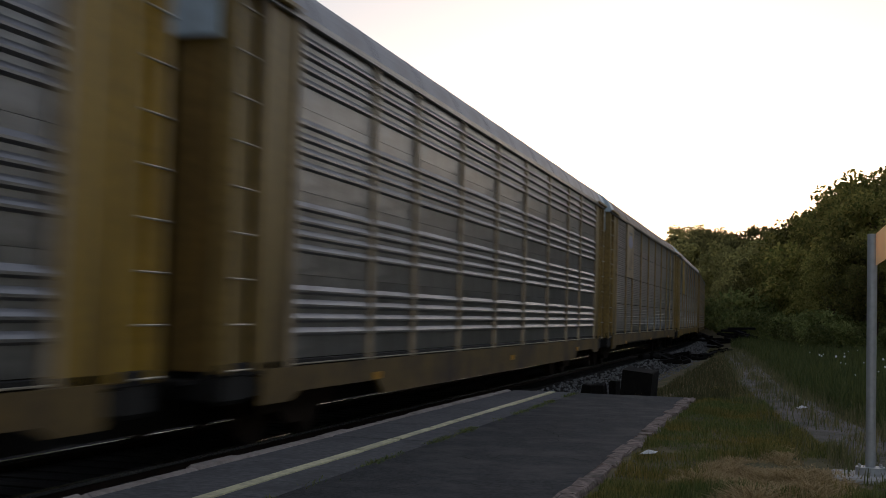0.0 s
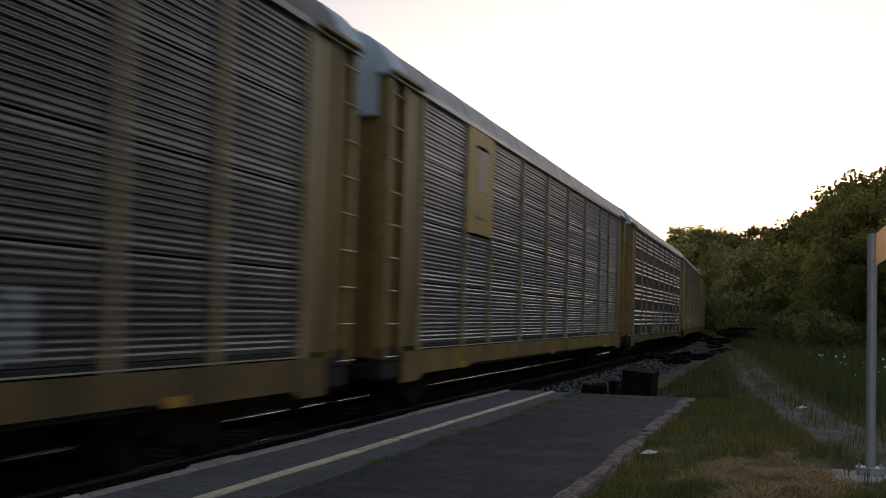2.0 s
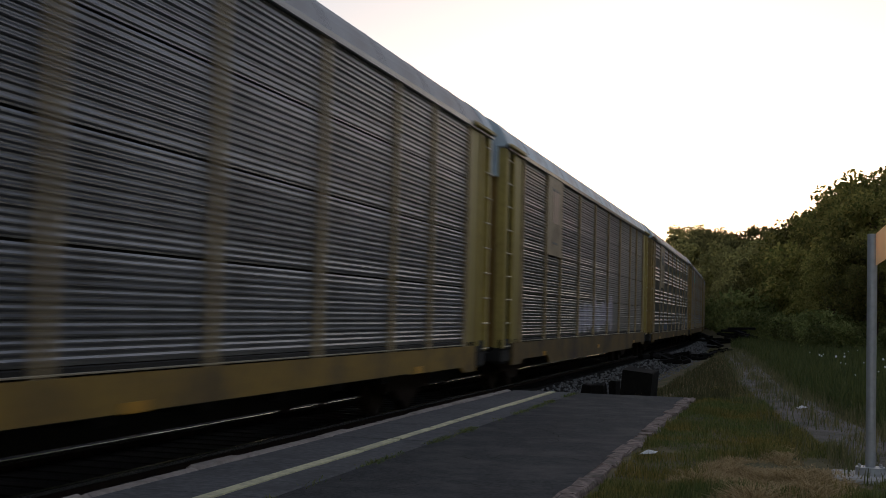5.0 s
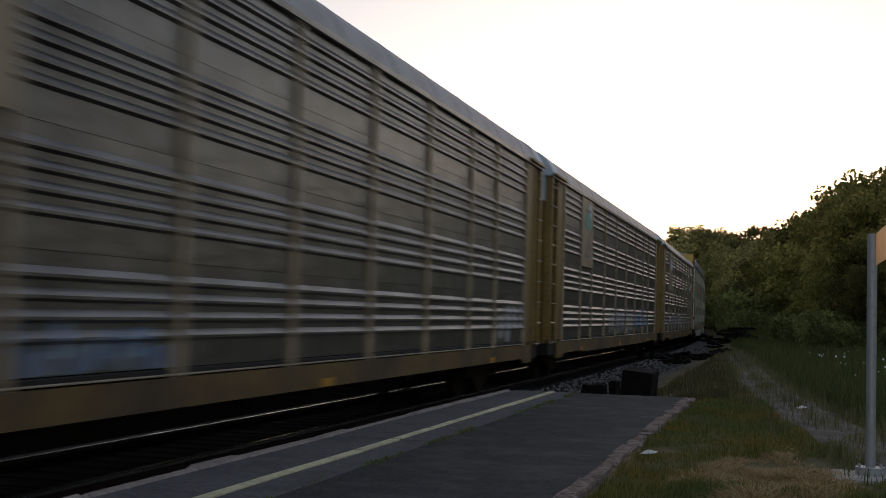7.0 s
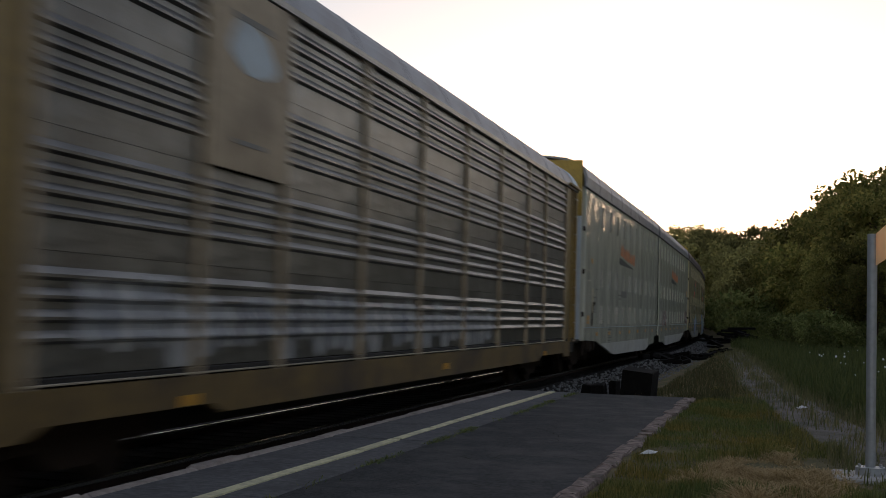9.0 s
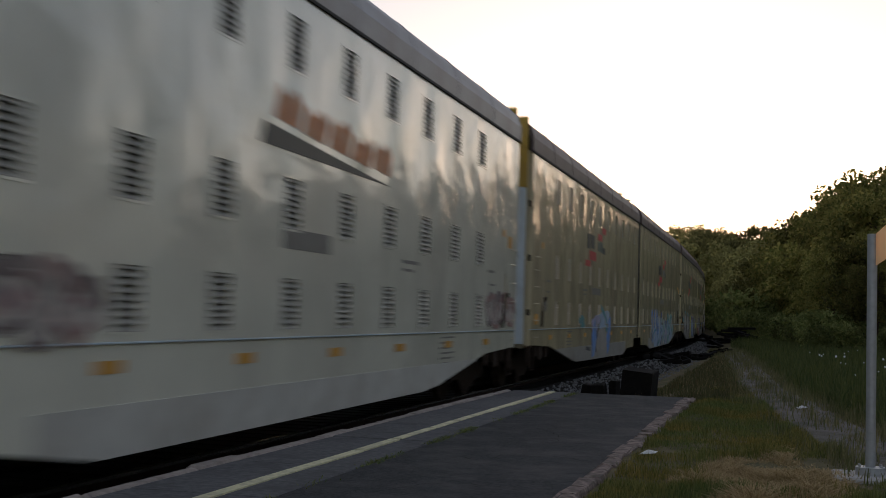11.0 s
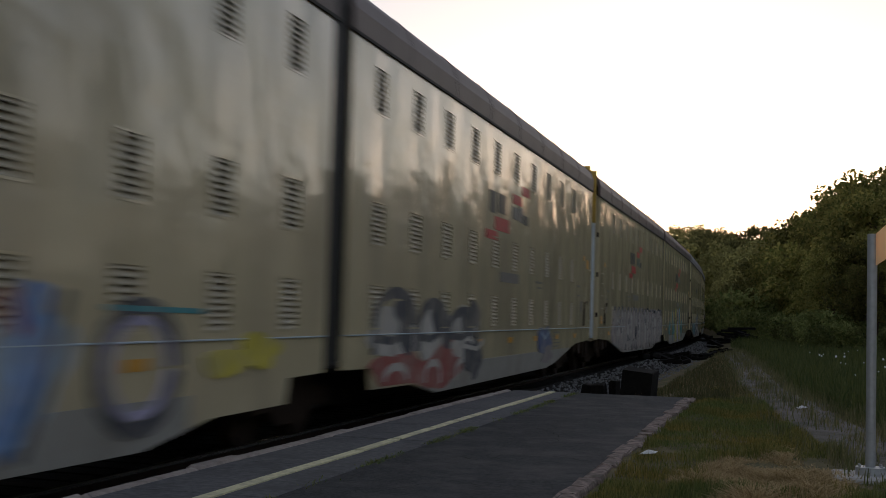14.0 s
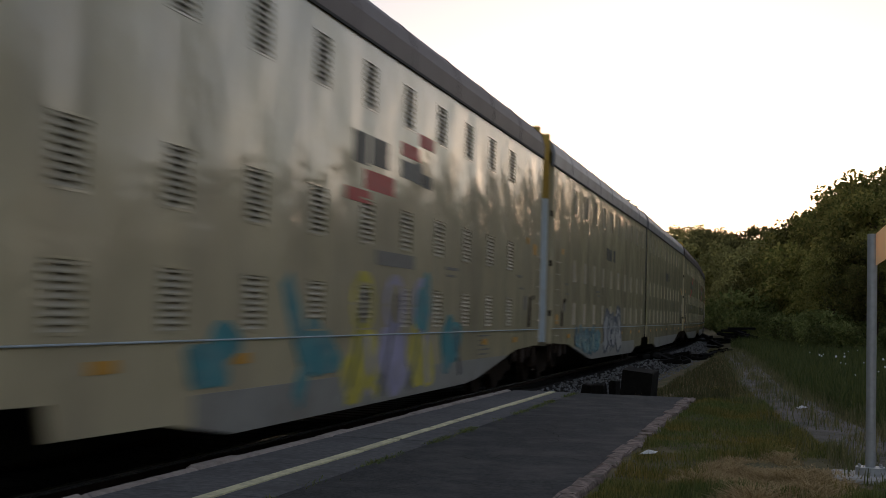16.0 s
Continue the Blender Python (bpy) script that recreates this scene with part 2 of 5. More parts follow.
def leaf_material(name, dark, light, trans=0.25, patch=None):
    m = bpy.data.materials.new(name)
    m.use_nodes = True
    N, L = m.node_tree.nodes, m.node_tree.links
    bs = N["Principled BSDF"]
    geo = N.new("ShaderNodeNewGeometry")
    ramp = N.new("ShaderNodeValToRGB")
    ramp.color_ramp.elements[0].color, ramp.color_ramp.elements[1].color = (*dark, 1), (*light, 1)
    L.new(geo.outputs["Random Per Island"], ramp.inputs["Fac"])
    oi = N.new("ShaderNodeObjectInfo")
    r2 = N.new("ShaderNodeMapRange")
    r2.inputs["To Min"].default_value, r2.inputs["To Max"].default_value = 0.5, 1.45
    L.new(oi.outputs["Random"], r2.inputs["Value"])
    hsv = N.new("ShaderNodeHueSaturation")
    L.new(ramp.outputs["Color"], hsv.inputs["Color"])
    L.new(r2.outputs["Result"], hsv.inputs["Value"])
    if patch:
        tc = N.new("ShaderNodeTexCoord")
        nz = N.new("ShaderNodeTexNoise")
        nz.inputs["Scale"].default_value, nz.inputs["Detail"].default_value = 0.8, 4
        L.new(tc.outputs["Object"], nz.inputs["Vector"])
        pr = N.new("ShaderNodeValToRGB")
        pr.color_ramp.elements[0].position, pr.color_ramp.elements[1].position = 0.40, 0.62
        pr.color_ramp.elements[0].color, pr.color_ramp.elements[1].color = (1, 1, 1, 1), (*patch, 1)
        L.new(nz.outputs["Fac"], pr.inputs["Fac"])
        mx = N.new("ShaderNodeMix")
        mx.data_type, mx.blend_type = "RGBA", "MULTIPLY"
        mx.inputs[0].default_value = 1.0
        ins = [s for s in mx.inputs if s.type == "RGBA"]
        L.new(ramp.outputs["Color"], ins[0])
        L.new(pr.outputs["Color"], ins[1])
        L.new([s for s in mx.outputs if s.type == "RGBA"][0], hsv.inputs["Color"])
    L.new(hsv.outputs["Color"], bs.inputs["Base Color"])
    bs.inputs["Roughness"].default_value = 0.8
    bs.inputs["Specular IOR Level"].default_value = 0.2
    tr = N.new("ShaderNodeBsdfTranslucent")
    L.new(hsv.outputs["Color"], tr.inputs["Color"])
    mix = N.new("ShaderNodeMixShader")
    mix.inputs["Fac"].default_value = trans
    L.new(bs.outputs["BSDF"], mix.inputs[1])
    L.new(tr.outputs["BSDF"], mix.inputs[2])
    L.new(mix.outputs["Shader"], N["Material Output"].inputs["Surface"])
    return m


LEAF = leaf_material("summer_leaves", (0.10, 0.115, 0.028), (0.32, 0.28, 0.08), 0.45)
# paler leaves: distance haze and backlight are put into this colour
LEAF_FAR = leaf_material("far_leaves_haze_tinted", (0.14, 0.14, 0.05), (0.36, 0.33, 0.12), 0.6)
LEAF_BUSH = leaf_material("shrub_leaves", (0.09, 0.12, 0.035), (0.26, 0.27, 0.09), 0.4)
GRASS = leaf_material("green_grass_blades", (0.06, 0.10, 0.025), (0.22, 0.23, 0.075), 0.25, (1.5, 1.05, 0.9))
GRASS_DRY = leaf_material("dry_straw_blades", (0.38, 0.27, 0.12), (0.60, 0.46, 0.24))
WEED = leaf_material("tall_weed_blades", (0.075, 0.09, 0.035), (0.19, 0.175, 0.085), 0.25, (1.1, 1.0, 0.95))
MEADOW = leaf_material("dark_meadow_blades", (0.065, 0.095, 0.032), (0.17, 0.19, 0.07), 0.35, (1.1, 1.05, 0.9))


# peach colour and translucency stand in for the evening glow on the sign
SIGN = leaf_material("translucent_sign_sheet", (0.80, 0.60, 0.40), (0.86, 0.66, 0.44), 0.7)


# ---------------------------------------------------------------- mesh helpers
class Geo:
    """Collects vertices and faces of one mesh."""

    def __init__(self):
        self.v, self.f = [], []

    def add(self, verts, faces):
        n = len(self.v)
        self.v += [tuple(p) for p in verts]
        self.f += [tuple(i + n for i in f) for f in faces]
        return self

    def box(self, x0, x1, y0, y1, z0, z1, bev=0.0):
        if bev <= 0:
            return self.add([(x0, y0, z0), (x1, y0, z0), (x1, y1, z0), (x0, y1, z0), (x0, y0, z1), (x1, y0, z1), (x1, y1, z1), (x0, y1, z1)],
                            [(0, 3, 2, 1), (4, 5, 6, 7), (0, 1, 5, 4), (1, 2, 6, 5), (2, 3, 7, 6), (3, 0, 4, 7)])
        b = bev
        rings = []
        for z, i in ((z0, b), (z0 + b, 0), (z1 - b, 0), (z1, b)):
            j = b if i == 0 else b * 1.0
            xa, xb, ya, yb = x0 + i, x1 - i, y0 + i, y1 - i
            rings.append([(xa + j, ya, z), (xb - j, ya, z), (xb, ya + j, z), (xb, yb - j, z), (xb - j, yb, z), (xa + j, yb, z), (xa, yb - j, z), (xa, ya + j, z)])
        faces = [tuple(range(7, -1, -1)), tuple(range(24, 32))]
        for k in range(3):
            for i in range(8):
                a, c = k * 8 + i, k * 8 + (i + 1) % 8
                faces.append((a, c, c + 8, a + 8))
        return self.add([p for r in rings for p in r], faces)

    def prism(self, outline, y0, y1):
        """A closed outline of (x, z), run along y, with end caps."""
        n = len(outline)
        verts = [(x, y0, z) for x, z in outline] + [(x, y1, z) for x, z in outline]
        faces = [(i, (i + 1) % n, (i + 1) % n + n, i + n) for i in range(n)] + [tuple(range(n - 1, -1, -1)), tuple(range(n, 2 * n))]
        return self.add(verts, faces)

    def plate(self, outline, x0, x1):
        """A closed outline of (y, z), given thickness along x."""
        n = len(outline)
        verts = [(x0, y, z) for y, z in outline] + [(x1, y, z) for y, z in outline]
        faces = [(i, (i + 1) % n, (i + 1) % n + n, i + n) for i in range(n)] + [tuple(range(n - 1, -1, -1)), tuple(range(n, 2 * n))]
        return self.add(verts, faces)

    def tube(self, p0, p1, r0, r1=None, n=8):
        p0, p1 = Vector(p0), Vector(p1)
        r1 = r0 if r1 is None else r1
        q = (p1 - p0).to_track_quat("Z", "Y")
        ring = [q @ Vector((math.cos(2 * math.pi * i / n), math.sin(2 * math.pi * i / n), 0)) for i in range(n)]
        verts = [p0 + d * r0 for d in ring] + [p1 + d * r1 for d in ring]
        faces = [(i, (i + 1) % n, (i + 1) % n + n, i + n) for i in range(n)] + [tuple(range(n - 1, -1, -1)), tuple(range(n, 2 * n))]
        return self.add(verts, faces)


MESHES = {}


def mesh_of(key, geo, mat, smooth=False):
    me = bpy.data.meshes.new(key)
    me.from_pydata(geo.v, [], geo.f)
    me.materials.append(mat)
    if smooth:
        me.shade_smooth()
    bm = bmesh.new()
    bm.from_mesh(me)
    bmesh.ops.recalc_face_normals(bm, faces=bm.faces)
    bm.to_mesh(me)
    bm.free()
    return me


def part(name, geo, mat, parent=None, label="", at=(0, 0, 0), key=None, smooth=False, rz=0.0):
    """One mesh object under a thing. Alike parts with the same key share their mesh."""
    if key:
        k = (name, key, mat.name)
        if k not in MESHES:
            MESHES[k] = mesh_of(name, geo() if callable(geo) else geo, mat, smooth)
        me = MESHES[k]
    else:
        me = mesh_of(name, geo() if callable(geo) else geo, mat, smooth)
    ob = new(name, me)
    ob.location = at
    ob.rotation_euler = (0, 0, rz)
    if parent:
        ob.parent = parent
    if label:
        tagged(ob, label)
    return ob


# ---------------------------------------------------------------- the line: straight, then a wide curve away
TRACK_X, CURVE_AT, CURVE_R = -7.02, 48.5, 1400.0
SPEED = 26.05


def on_track(s, off=0.0, z=0.0):
    """The pose at s metres along the line, off metres to its right."""
    if s <= CURVE_AT:
        return pose(TRACK_X + off, s, z)
    a = (s - CURVE_AT) / CURVE_R
    x = TRACK_X - CURVE_R * (1 - math.cos(a)) + off * math.cos(a)
    y = CURVE_AT + CURVE_R * math.sin(a) + off * math.sin(a)
    return pose(x, y, z, 0, 0, math.degrees(a))


# ---------------------------------------------------------------- ground
def bank(x, y):
    """Height of the ground."""
    a = max(0.0, y - CURVE_AT) ** 2 / (2 * CURVE_R) if y < 700 else 150.0
    u = x - (TRACK_X - a)                    # distance to the right of the line
    z = -0.42
    if u > 3.0:
        z += (0.59 - 0.14 * min(1.0, max(0.0, (y - 22) / 8))) * min(1.0, (u - 3.0) / 2.2)
    if u > 11.0:
        z += 6.5 * (1 - math.exp(-((u - 11.0) / 20.0) ** 1.7)) * min(1, max(0.3, (y + 10) / 40))
    if y > 170:
        k = min(1.0, (y - 170) / 210.0)
        z += 11.0 * k * k * (3 - 2 * k) * min(1, max(0.0, (abs(u) - 6) / 15.0)) * (1 if y < 900 else max(0, 1 - (y - 900) / 600))
    if abs(u) < 300 and u > 4:
        z += 0.06 * noise.noise(Vector((x * 0.5, y * 0.5, 0))) + 0.03 * noise.noise(Vector((x * 2, y * 2, 3)))
    return z


def spread(lo, hi, fine_lo, fine_hi, step, grow=1.22):
    out = [fine_lo + step * i for i in range(int((fine_hi - fine_lo) / step) + 1)]
    d, p = step, out[0]
    while p > lo:
        d *= grow
        p -= d
        out.insert(0, p)
    d, p = step, out[-1]
    while p < hi:
        d *= grow
        p += d
        out.append(p)
    return out


def make_ground():
    xs = spread(-2600, 2600, -12, 16, 0.8)
    ys = spread(-2600, 3200, 4, 80, 1.1, 1.15)
    g = Geo()
    g.v = [(x, y, bank(x, y)) for y in ys for x in xs]
    n = len(xs)
    g.f = [(j * n + i, j * n + i + 1, (j + 1) * n + i + 1, (j + 1) * n + i) for j in range(len(ys) - 1) for i in range(n - 1)]
    ob = part("ground", g, SOIL, smooth=True)
    tagged(ob, "weedy grass and dry soil rising into a wooded bank", "ground", kind="structure")


make_ground()


def make_track():
    # ballast bed; its near-black colour carries the shade under the train
    g = Geo()
    # the far side climbs into an added bank that hides lit ground beyond
    prof = [(-6.8, 0.25), (-2.0, -0.12), (1.7, -0.12), (2.9, -0.5)]
    ss = [-200, -60, 0] + [50 + 10 * i for i in range(56)]
    rows = [[on_track(s) @ Vector((x, 0, z)) for x, z in prof] for s in ss]
    g.v = [tuple(p) for r in rows for p in r]
    g.f = [(j * 4 + i, j * 4 + i + 1, j * 4 + i + 5, j * 4 + i + 4) for j in range(len(ss) - 1) for i in range(3)]
    bed = part("ballast_bed", g, BALLAST_OILY_SHADED)
    tagged(bed, "oil-blackened crushed stone ballast bed under the rails", "ballast", kind="structure")
    # rails
    for side in (-1, 1):
        head, web = Geo(), Geo()
        for a, b in zip(ss[:-1], ss[1:]):
            for geo, prof in ((head, [(-.036, -.04), (.036, -.04), (.036, -.006), (.028, 0), (-.028, 0), (-.036, -.006)]),
                              (web, [(-.07, -.17), (.07, -.17), (.012, -.15), (.012, -.04), (-.012, -.04), (-.012, -.15)])):
                n = len(prof)
                va = [on_track(a, side * 0.7525) @ Vector((x, 0, z)) for x, z in prof]
                vb = [on_track(b, side * 0.7525) @ Vector((x, 0, z)) for x, z in prof]
                geo.add(va + vb, [(i, (i + 1) % n, (i + 1) % n + n, i + n) for i in range(n)])
        rail = part("rail", web, RAIL_WEB)
        tagged(rail, "rusty steel rail with a polished running head", "rail", "rails of the line", "structure")
        part("rail_head", head, RAIL, rail, "polished running head")
    # sleepers
    def tie():
        return Geo().box(-1.3, 1.3, -0.115, 0.115, -0.30, -0.105, 0.012)
    s, i = 6.0, 0
    while s < 140:
        m = on_track(s)
        ob = part("sleeper", tie, TIE, key="sleeper")
        ob.matrix_world = m
        tagged(ob, "dark creosoted timber sleeper in the ballast", "sleeper", "sleepers under the rails", "structure")
        s += 0.53
    # loose stones on the shoulder that shows beyond the platform
    rnd = random.Random(4)
    g = Geo()
    for _ in range(5200):
        s = 22 + 95 * rnd.random() ** 1.6
        off = rnd.uniform(1.5, 3.9)
        z = -0.12 - max(0, off - 1.7) * 0.30
        c = on_track(s, off) @ Vector((0, 0, max(z, -0.42) + 0.015))
        r = rnd.uniform(0.03, 0.065)
        d = [Vector((rnd.uniform(.6, 1.1), 0, rnd.uniform(-.2, .2))), Vector((0, rnd.uniform(.6, 1.1), rnd.uniform(-.2, .2))), Vector((rnd.uniform(-.2, .2), 0, rnd.uniform(.5, .9)))]
        q = Euler((rnd.uniform(-1, 1), rnd.uniform(-1, 1), rnd.uniform(0, 6)))
        pts = []
        for v in d:
            w = v.copy()
            w.rotate(q)
            pts += [c + w * r, c - w * r]
        g.add(pts, [(0, 2, 4), (2, 1, 4), (1, 3, 4), (3, 0, 4), (2, 0, 5), (1, 2, 5), (3, 1, 5), (0, 3, 5)])
    tagged(part("ballast_stones", g, BALLAST), "loose grey crushed stones on the ballast shoulder", "ballast", kind="stuff")


make_track()

# ---------------------------------------------------------------- platform
PLAT_Z, PLAT_L, PLAT_R, PLAT_END = 0.22, -5.10, -1.55, 23.5


def make_platform():
    rnd = random.Random(11)
    plat = new("platform")
    tagged(plat, "low worn asphalt platform with a concrete edge and yellow line", "platform", kind="structure")
    # asphalt field, with a rough broken end
    ys = [-12 + 0.5 * i for i in range(int((PLAT_END + 12) / 0.5) + 1)]
    xs = [-3.72, -3.6, -3.3, -2.6, -2.0, PLAT_R - 0.16]
    g = Geo()
    top = [[(x, y, PLAT_Z - 0.004 + (0.006 * noise.noise(Vector((x * .8, y * .8, 7))))) for x in xs] for y in ys]
    n = len(xs)
    g.v = [p for r in top for p in r]
    g.f = [(j * n + i, j * n + i + 1, (j + 1) * n + i + 1, (j + 1) * n + i) for j in range(len(ys) - 1) for i in range(n - 1)]
    k = len(g.v)
    last = [top[-1][i] for i in range(n)]
    g.add(last + [(x, y, -0.45) for x, y, z in last], [(i, i + 1, i + 1 + n, i + n) for i in range(n - 1)])
    part("asphalt", g, ASPHALT, plat)
    # concrete edge slabs along the line
    y = -12.0
    while y < PLAT_END - 0.3:
        ln = min(rnd.uniform(0.5, 2.4), PLAT_END - y + rnd.uniform(-.1, .15))
        w = rnd.uniform(-0.035, 0.03)
        slab = Geo().box(PLAT_L + w, PLAT_L + 0.13, y + 0.012, y + ln - 0.012, -0.45, PLAT_Z + rnd.uniform(-.004, .014), 0.02)
        slab.v = [(p[0] + rnd.uniform(-.014, .014), p[1] + rnd.uniform(-.012, .012), p[2] + (rnd.uniform(-.012, .004) if p[2] > .1 else 0)) for p in slab.v]
        part("edge_slab", slab, CONCRETE, plat)
        y += ln
    # pale paving strip under the line
    y = -12.0
    while y < PLAT_END - 0.3:
        ln = min(rnd.uniform(1.5, 2.6), PLAT_END - y + rnd.uniform(-.2, .1))
        part("paving_slab", Geo().box(PLAT_L + 0.175, -3.735 + rnd.uniform(-.02, .01), y + .008, y + ln - .008, -0.45, PLAT_Z + rnd.uniform(-.006, .004), 0.012), PAVING, plat)
        y += ln
    # kerb stones on the grass side
    y = -12.0
    while y < PLAT_END - 0.2:
        ln = rnd.uniform(0.35, 1.1)
        ln = min(ln, PLAT_END - y)
        w = rnd.uniform(-0.06, 0.05)
        kerb = Geo().box(PLAT_R - 0.21, PLAT_R + w, y + 0.003, y + ln - 0.003, -0.4, PLAT_Z + rnd.uniform(-.010, .010), 0.02)
        kerb.v = [(p[0] + rnd.uniform(-.02, .02), p[1] + rnd.uniform(-.02, .02), p[2] + (rnd.uniform(-.018, .006) if p[2] > .1 else 0)) for p in kerb.v]
        part("kerb_stone", kerb, KERB, plat)
        y += ln
    # painted line, worn through in places
    y = -12.0
    while y < 23.9:
        ln = rnd.uniform(0.8, 2.6)
        a, b = rnd.uniform(-.008, .008), rnd.uniform(-.008, .008)
        e = min(y + ln, 23.4)
        if e > y + .1:
            x0, x1 = -4.215, -4.105
            part("line_stripe", Geo().add(
                [(x0 + a, y, PLAT_Z + .012), (x1 + a, y, PLAT_Z + .012), (x1 + b, e, PLAT_Z + .012), (x0 + b, e, PLAT_Z + .012),
                 (x0 + a, y, PLAT_Z - .01), (x1 + a, y, PLAT_Z - .01), (x1 + b, e, PLAT_Z - .01), (x0 + b, e, PLAT_Z - .01)],
                [(0, 1, 2, 3), (0, 4, 5, 1), (1, 5, 6, 2), (2, 6, 7, 3), (3, 7, 4, 0)]), LINE, plat, "worn pale yellow safety line")
        y += ln + rnd.choice((0.0, 0.0, 0.03, 0.06))
    # cracks in the asphalt
    for i in range(7):
        x, y = rnd.uniform(-3.6, -2.0), rnd.uniform(9, 22)
        a = rnd.choice((0.0, 1.5)) + rnd.uniform(-.4, .4)
        pts = [(x, y)]
        for _ in range(rnd.randint(8, 18)):
            a += rnd.uniform(-.9, .9) - .35 * math.sin(a)
            x, y = x + .11 * math.cos(a), y + .16 * math.sin(a)
            if not (-3.68 < x < PLAT_R - .25 and y < PLAT_END - .1):
                break
            pts.append((x, y))
        if len(pts) < 4:
            continue
        g = Geo()
        for k, (px, py) in enumerate(pts):
            w = rnd.uniform(.002, .006)
            g.v += [(px - w, py - w, PLAT_Z + .005), (px + w, py + w, PLAT_Z + .005)]
        g.f = [(2 * k, 2 * k + 1, 2 * k + 3, 2 * k + 2) for k in range(len(pts) - 1)]
        part("asphalt_crack", g, TIE, plat, "dark open crack in the asphalt")
    return plat


make_platform()


# ---------------------------------------------------------------- old timbers beside the line
def timber(length, w, h, seed):
    rnd = random.Random(seed)
    g = Geo().box(-w / 2, w / 2, -length / 2, length / 2, 0, h, 0.018)
    g.v = [(x + rnd.uniform(-.012, .012), y + rnd.uniform(-.03, .03), z + (rnd.uniform(-.01, .01) if z > .05 else 0)) for x, y, z in g.v]
    return g


def place_timber(x, y, z, rz, rx=0, length=2.4, w=0.23, h=0.18, seed=0, label="dark weathered railway timber lying beside the ballast"):
    ob = part("railway_timber", timber(length, w, h, seed), TIE)
    ob.matrix_world = pose(x, y, z, rx, 0, rz)
    tagged(ob, label, "timber", "old timbers beside the line")


def make_timbers():
    # thick cut blocks right behind the platform's end
    for x, y, w, h, d in ((-2.98, 27.0, 0.66, 0.80, 0.7), (-3.50, 27.2, 0.16, 0.62, 0.5), (-3.74, 26.8, 0.28, 0.62, 0.4), (-4.12, 27.1, 0.22, 0.66, 0.4)):
        ob = part("timber_block", timber(d, w, h, int(x * -100)), TIE)
        ob.matrix_world = pose(x, y, bank(x, y) - 0.04, random.uniform(-5, 5), random.uniform(-9, 9), random.uniform(-25, 25))
        tagged(ob, "black creosoted timber block standing behind the platform end", "timber block", "blocks behind the platform")
    rnd = random.Random(21)
    for i in range(30):
        y = 53 + 20 * rnd.random()
        x = TRACK_X + 1.5 + (y - 54) / 14 * 1.2 + rnd.uniform(-.2, .9)
        z = max(bank(x, y), -.12 - .3 * max(0.0, x - TRACK_X - 1.7))
        place_timber(x, y, z + rnd.uniform(-.03, .08), rnd.uniform(20, 160), rnd.uniform(-16, 16), rnd.uniform(0.4, 1.0), seed=i)
    # the heap further on
    for i in range(34):
        y = 104 + rnd.gauss(0, 7)
        c = TRACK_X + 3.9 - (y - 50) ** 2 / 2800
        x = c + rnd.gauss(0, 0.9)
        lift = max(0, 1.1 - abs(y - 104) / 12) * rnd.random()
        place_timber(x, y, bank(x, y) + lift, rnd.uniform(0, 180), rnd.uniform(-12, 12), rnd.uniform(1.4, 2.6), seed=50 + i,
                     label="dark railway timber in a tumbled heap")


make_timbers()


# ---------------------------------------------------------------- gravel track in the grass
def make_path():
    mids = [(3.0, 4.0), (2.1, 9.3), (1.52, 12.4), (1.0, 15.8), (0.42, 20.0), (-0.42, 30.5), (-1.3, 46.7), (-2.3, 62.0), (-4.2, 88.0)]
    g = Geo()
    prev = None
    pts = []
    for (x0, y0), (x1, y1) in zip(mids[:-1], mids[1:]):
        for k in range(8):
            pts.append((x0 + (x1 - x0) * k / 8, y0 + (y1 - y0) * k / 8))
    for i, (x, y) in enumerate(pts):
        w = 0.62 + 0.2 * noise.noise(Vector((0, y * .4, 2)))
        g.v += [(x + d * w, y + d * .2, bank(x + d * w, y) + (0.03 if abs(d) < 1 else -0.02)) for d in (-1, -.6, 0, .6, 1)]
    g.f = [(j * 5 + i, j * 5 + i + 1, j * 5 + i + 6, j * 5 + i + 5) for j in range(len(pts) - 1) for i in range(4)]
    tagged(part("gravel_path", g, GRAVEL, smooth=True), "narrow rutted gravel track through the weeds", "path", kind="structure")


make_path()


# ---------------------------------------------------------------- sign post
def make_sign():
    x, y = 0.82, 12.95
    z = bank(x, y)
    sign = new("sign_post")
    sign.matrix_world = pose(x, y, z)
    tagged(sign, "galvanised round sign post bolted to a concrete footing", "sign post")
    part("footing", Geo().box(-.36, .50, -.34, .34, -.25, .07, .02), FOOTING, sign, "pale concrete footing")
    col = Geo().tube((0, 0, .065), (0, 0, .145), .14, .14, 24)
    part("collar", col, STEEL_POST, sign)
    part("post", Geo().tube((0, 0, .1), (0, 0, 2.40), .047, .047, 20), STEEL_POST, sign, smooth=False)
    for dx, dy in ((.1, .06), (-.1, .06), (.1, -.06), (-.1, -.06)):
        part("bolt", Geo().tube((dx, dy, .14), (dx, dy, .165), .014, .014, 6), STEEL_POST, sign)
    blade = Geo()
    prof = [(0.03, 2.09), (0.03, 2.40), (0.62, 2.98), (0.62, 2.50)]
    n = 4
    blade.add([(px, -.062, pz) for px, pz in prof] + [(px, -.05, pz) for px, pz in prof],
              [(0, 1, 2, 3), (7, 6, 5, 4), (0, 4, 5, 1), (1, 5, 6, 2), (2, 6, 7, 3), (3, 7, 4, 0)])
    part("sign_blade", blade, SIGN, sign, "slanting pale sign blade")


make_sign()


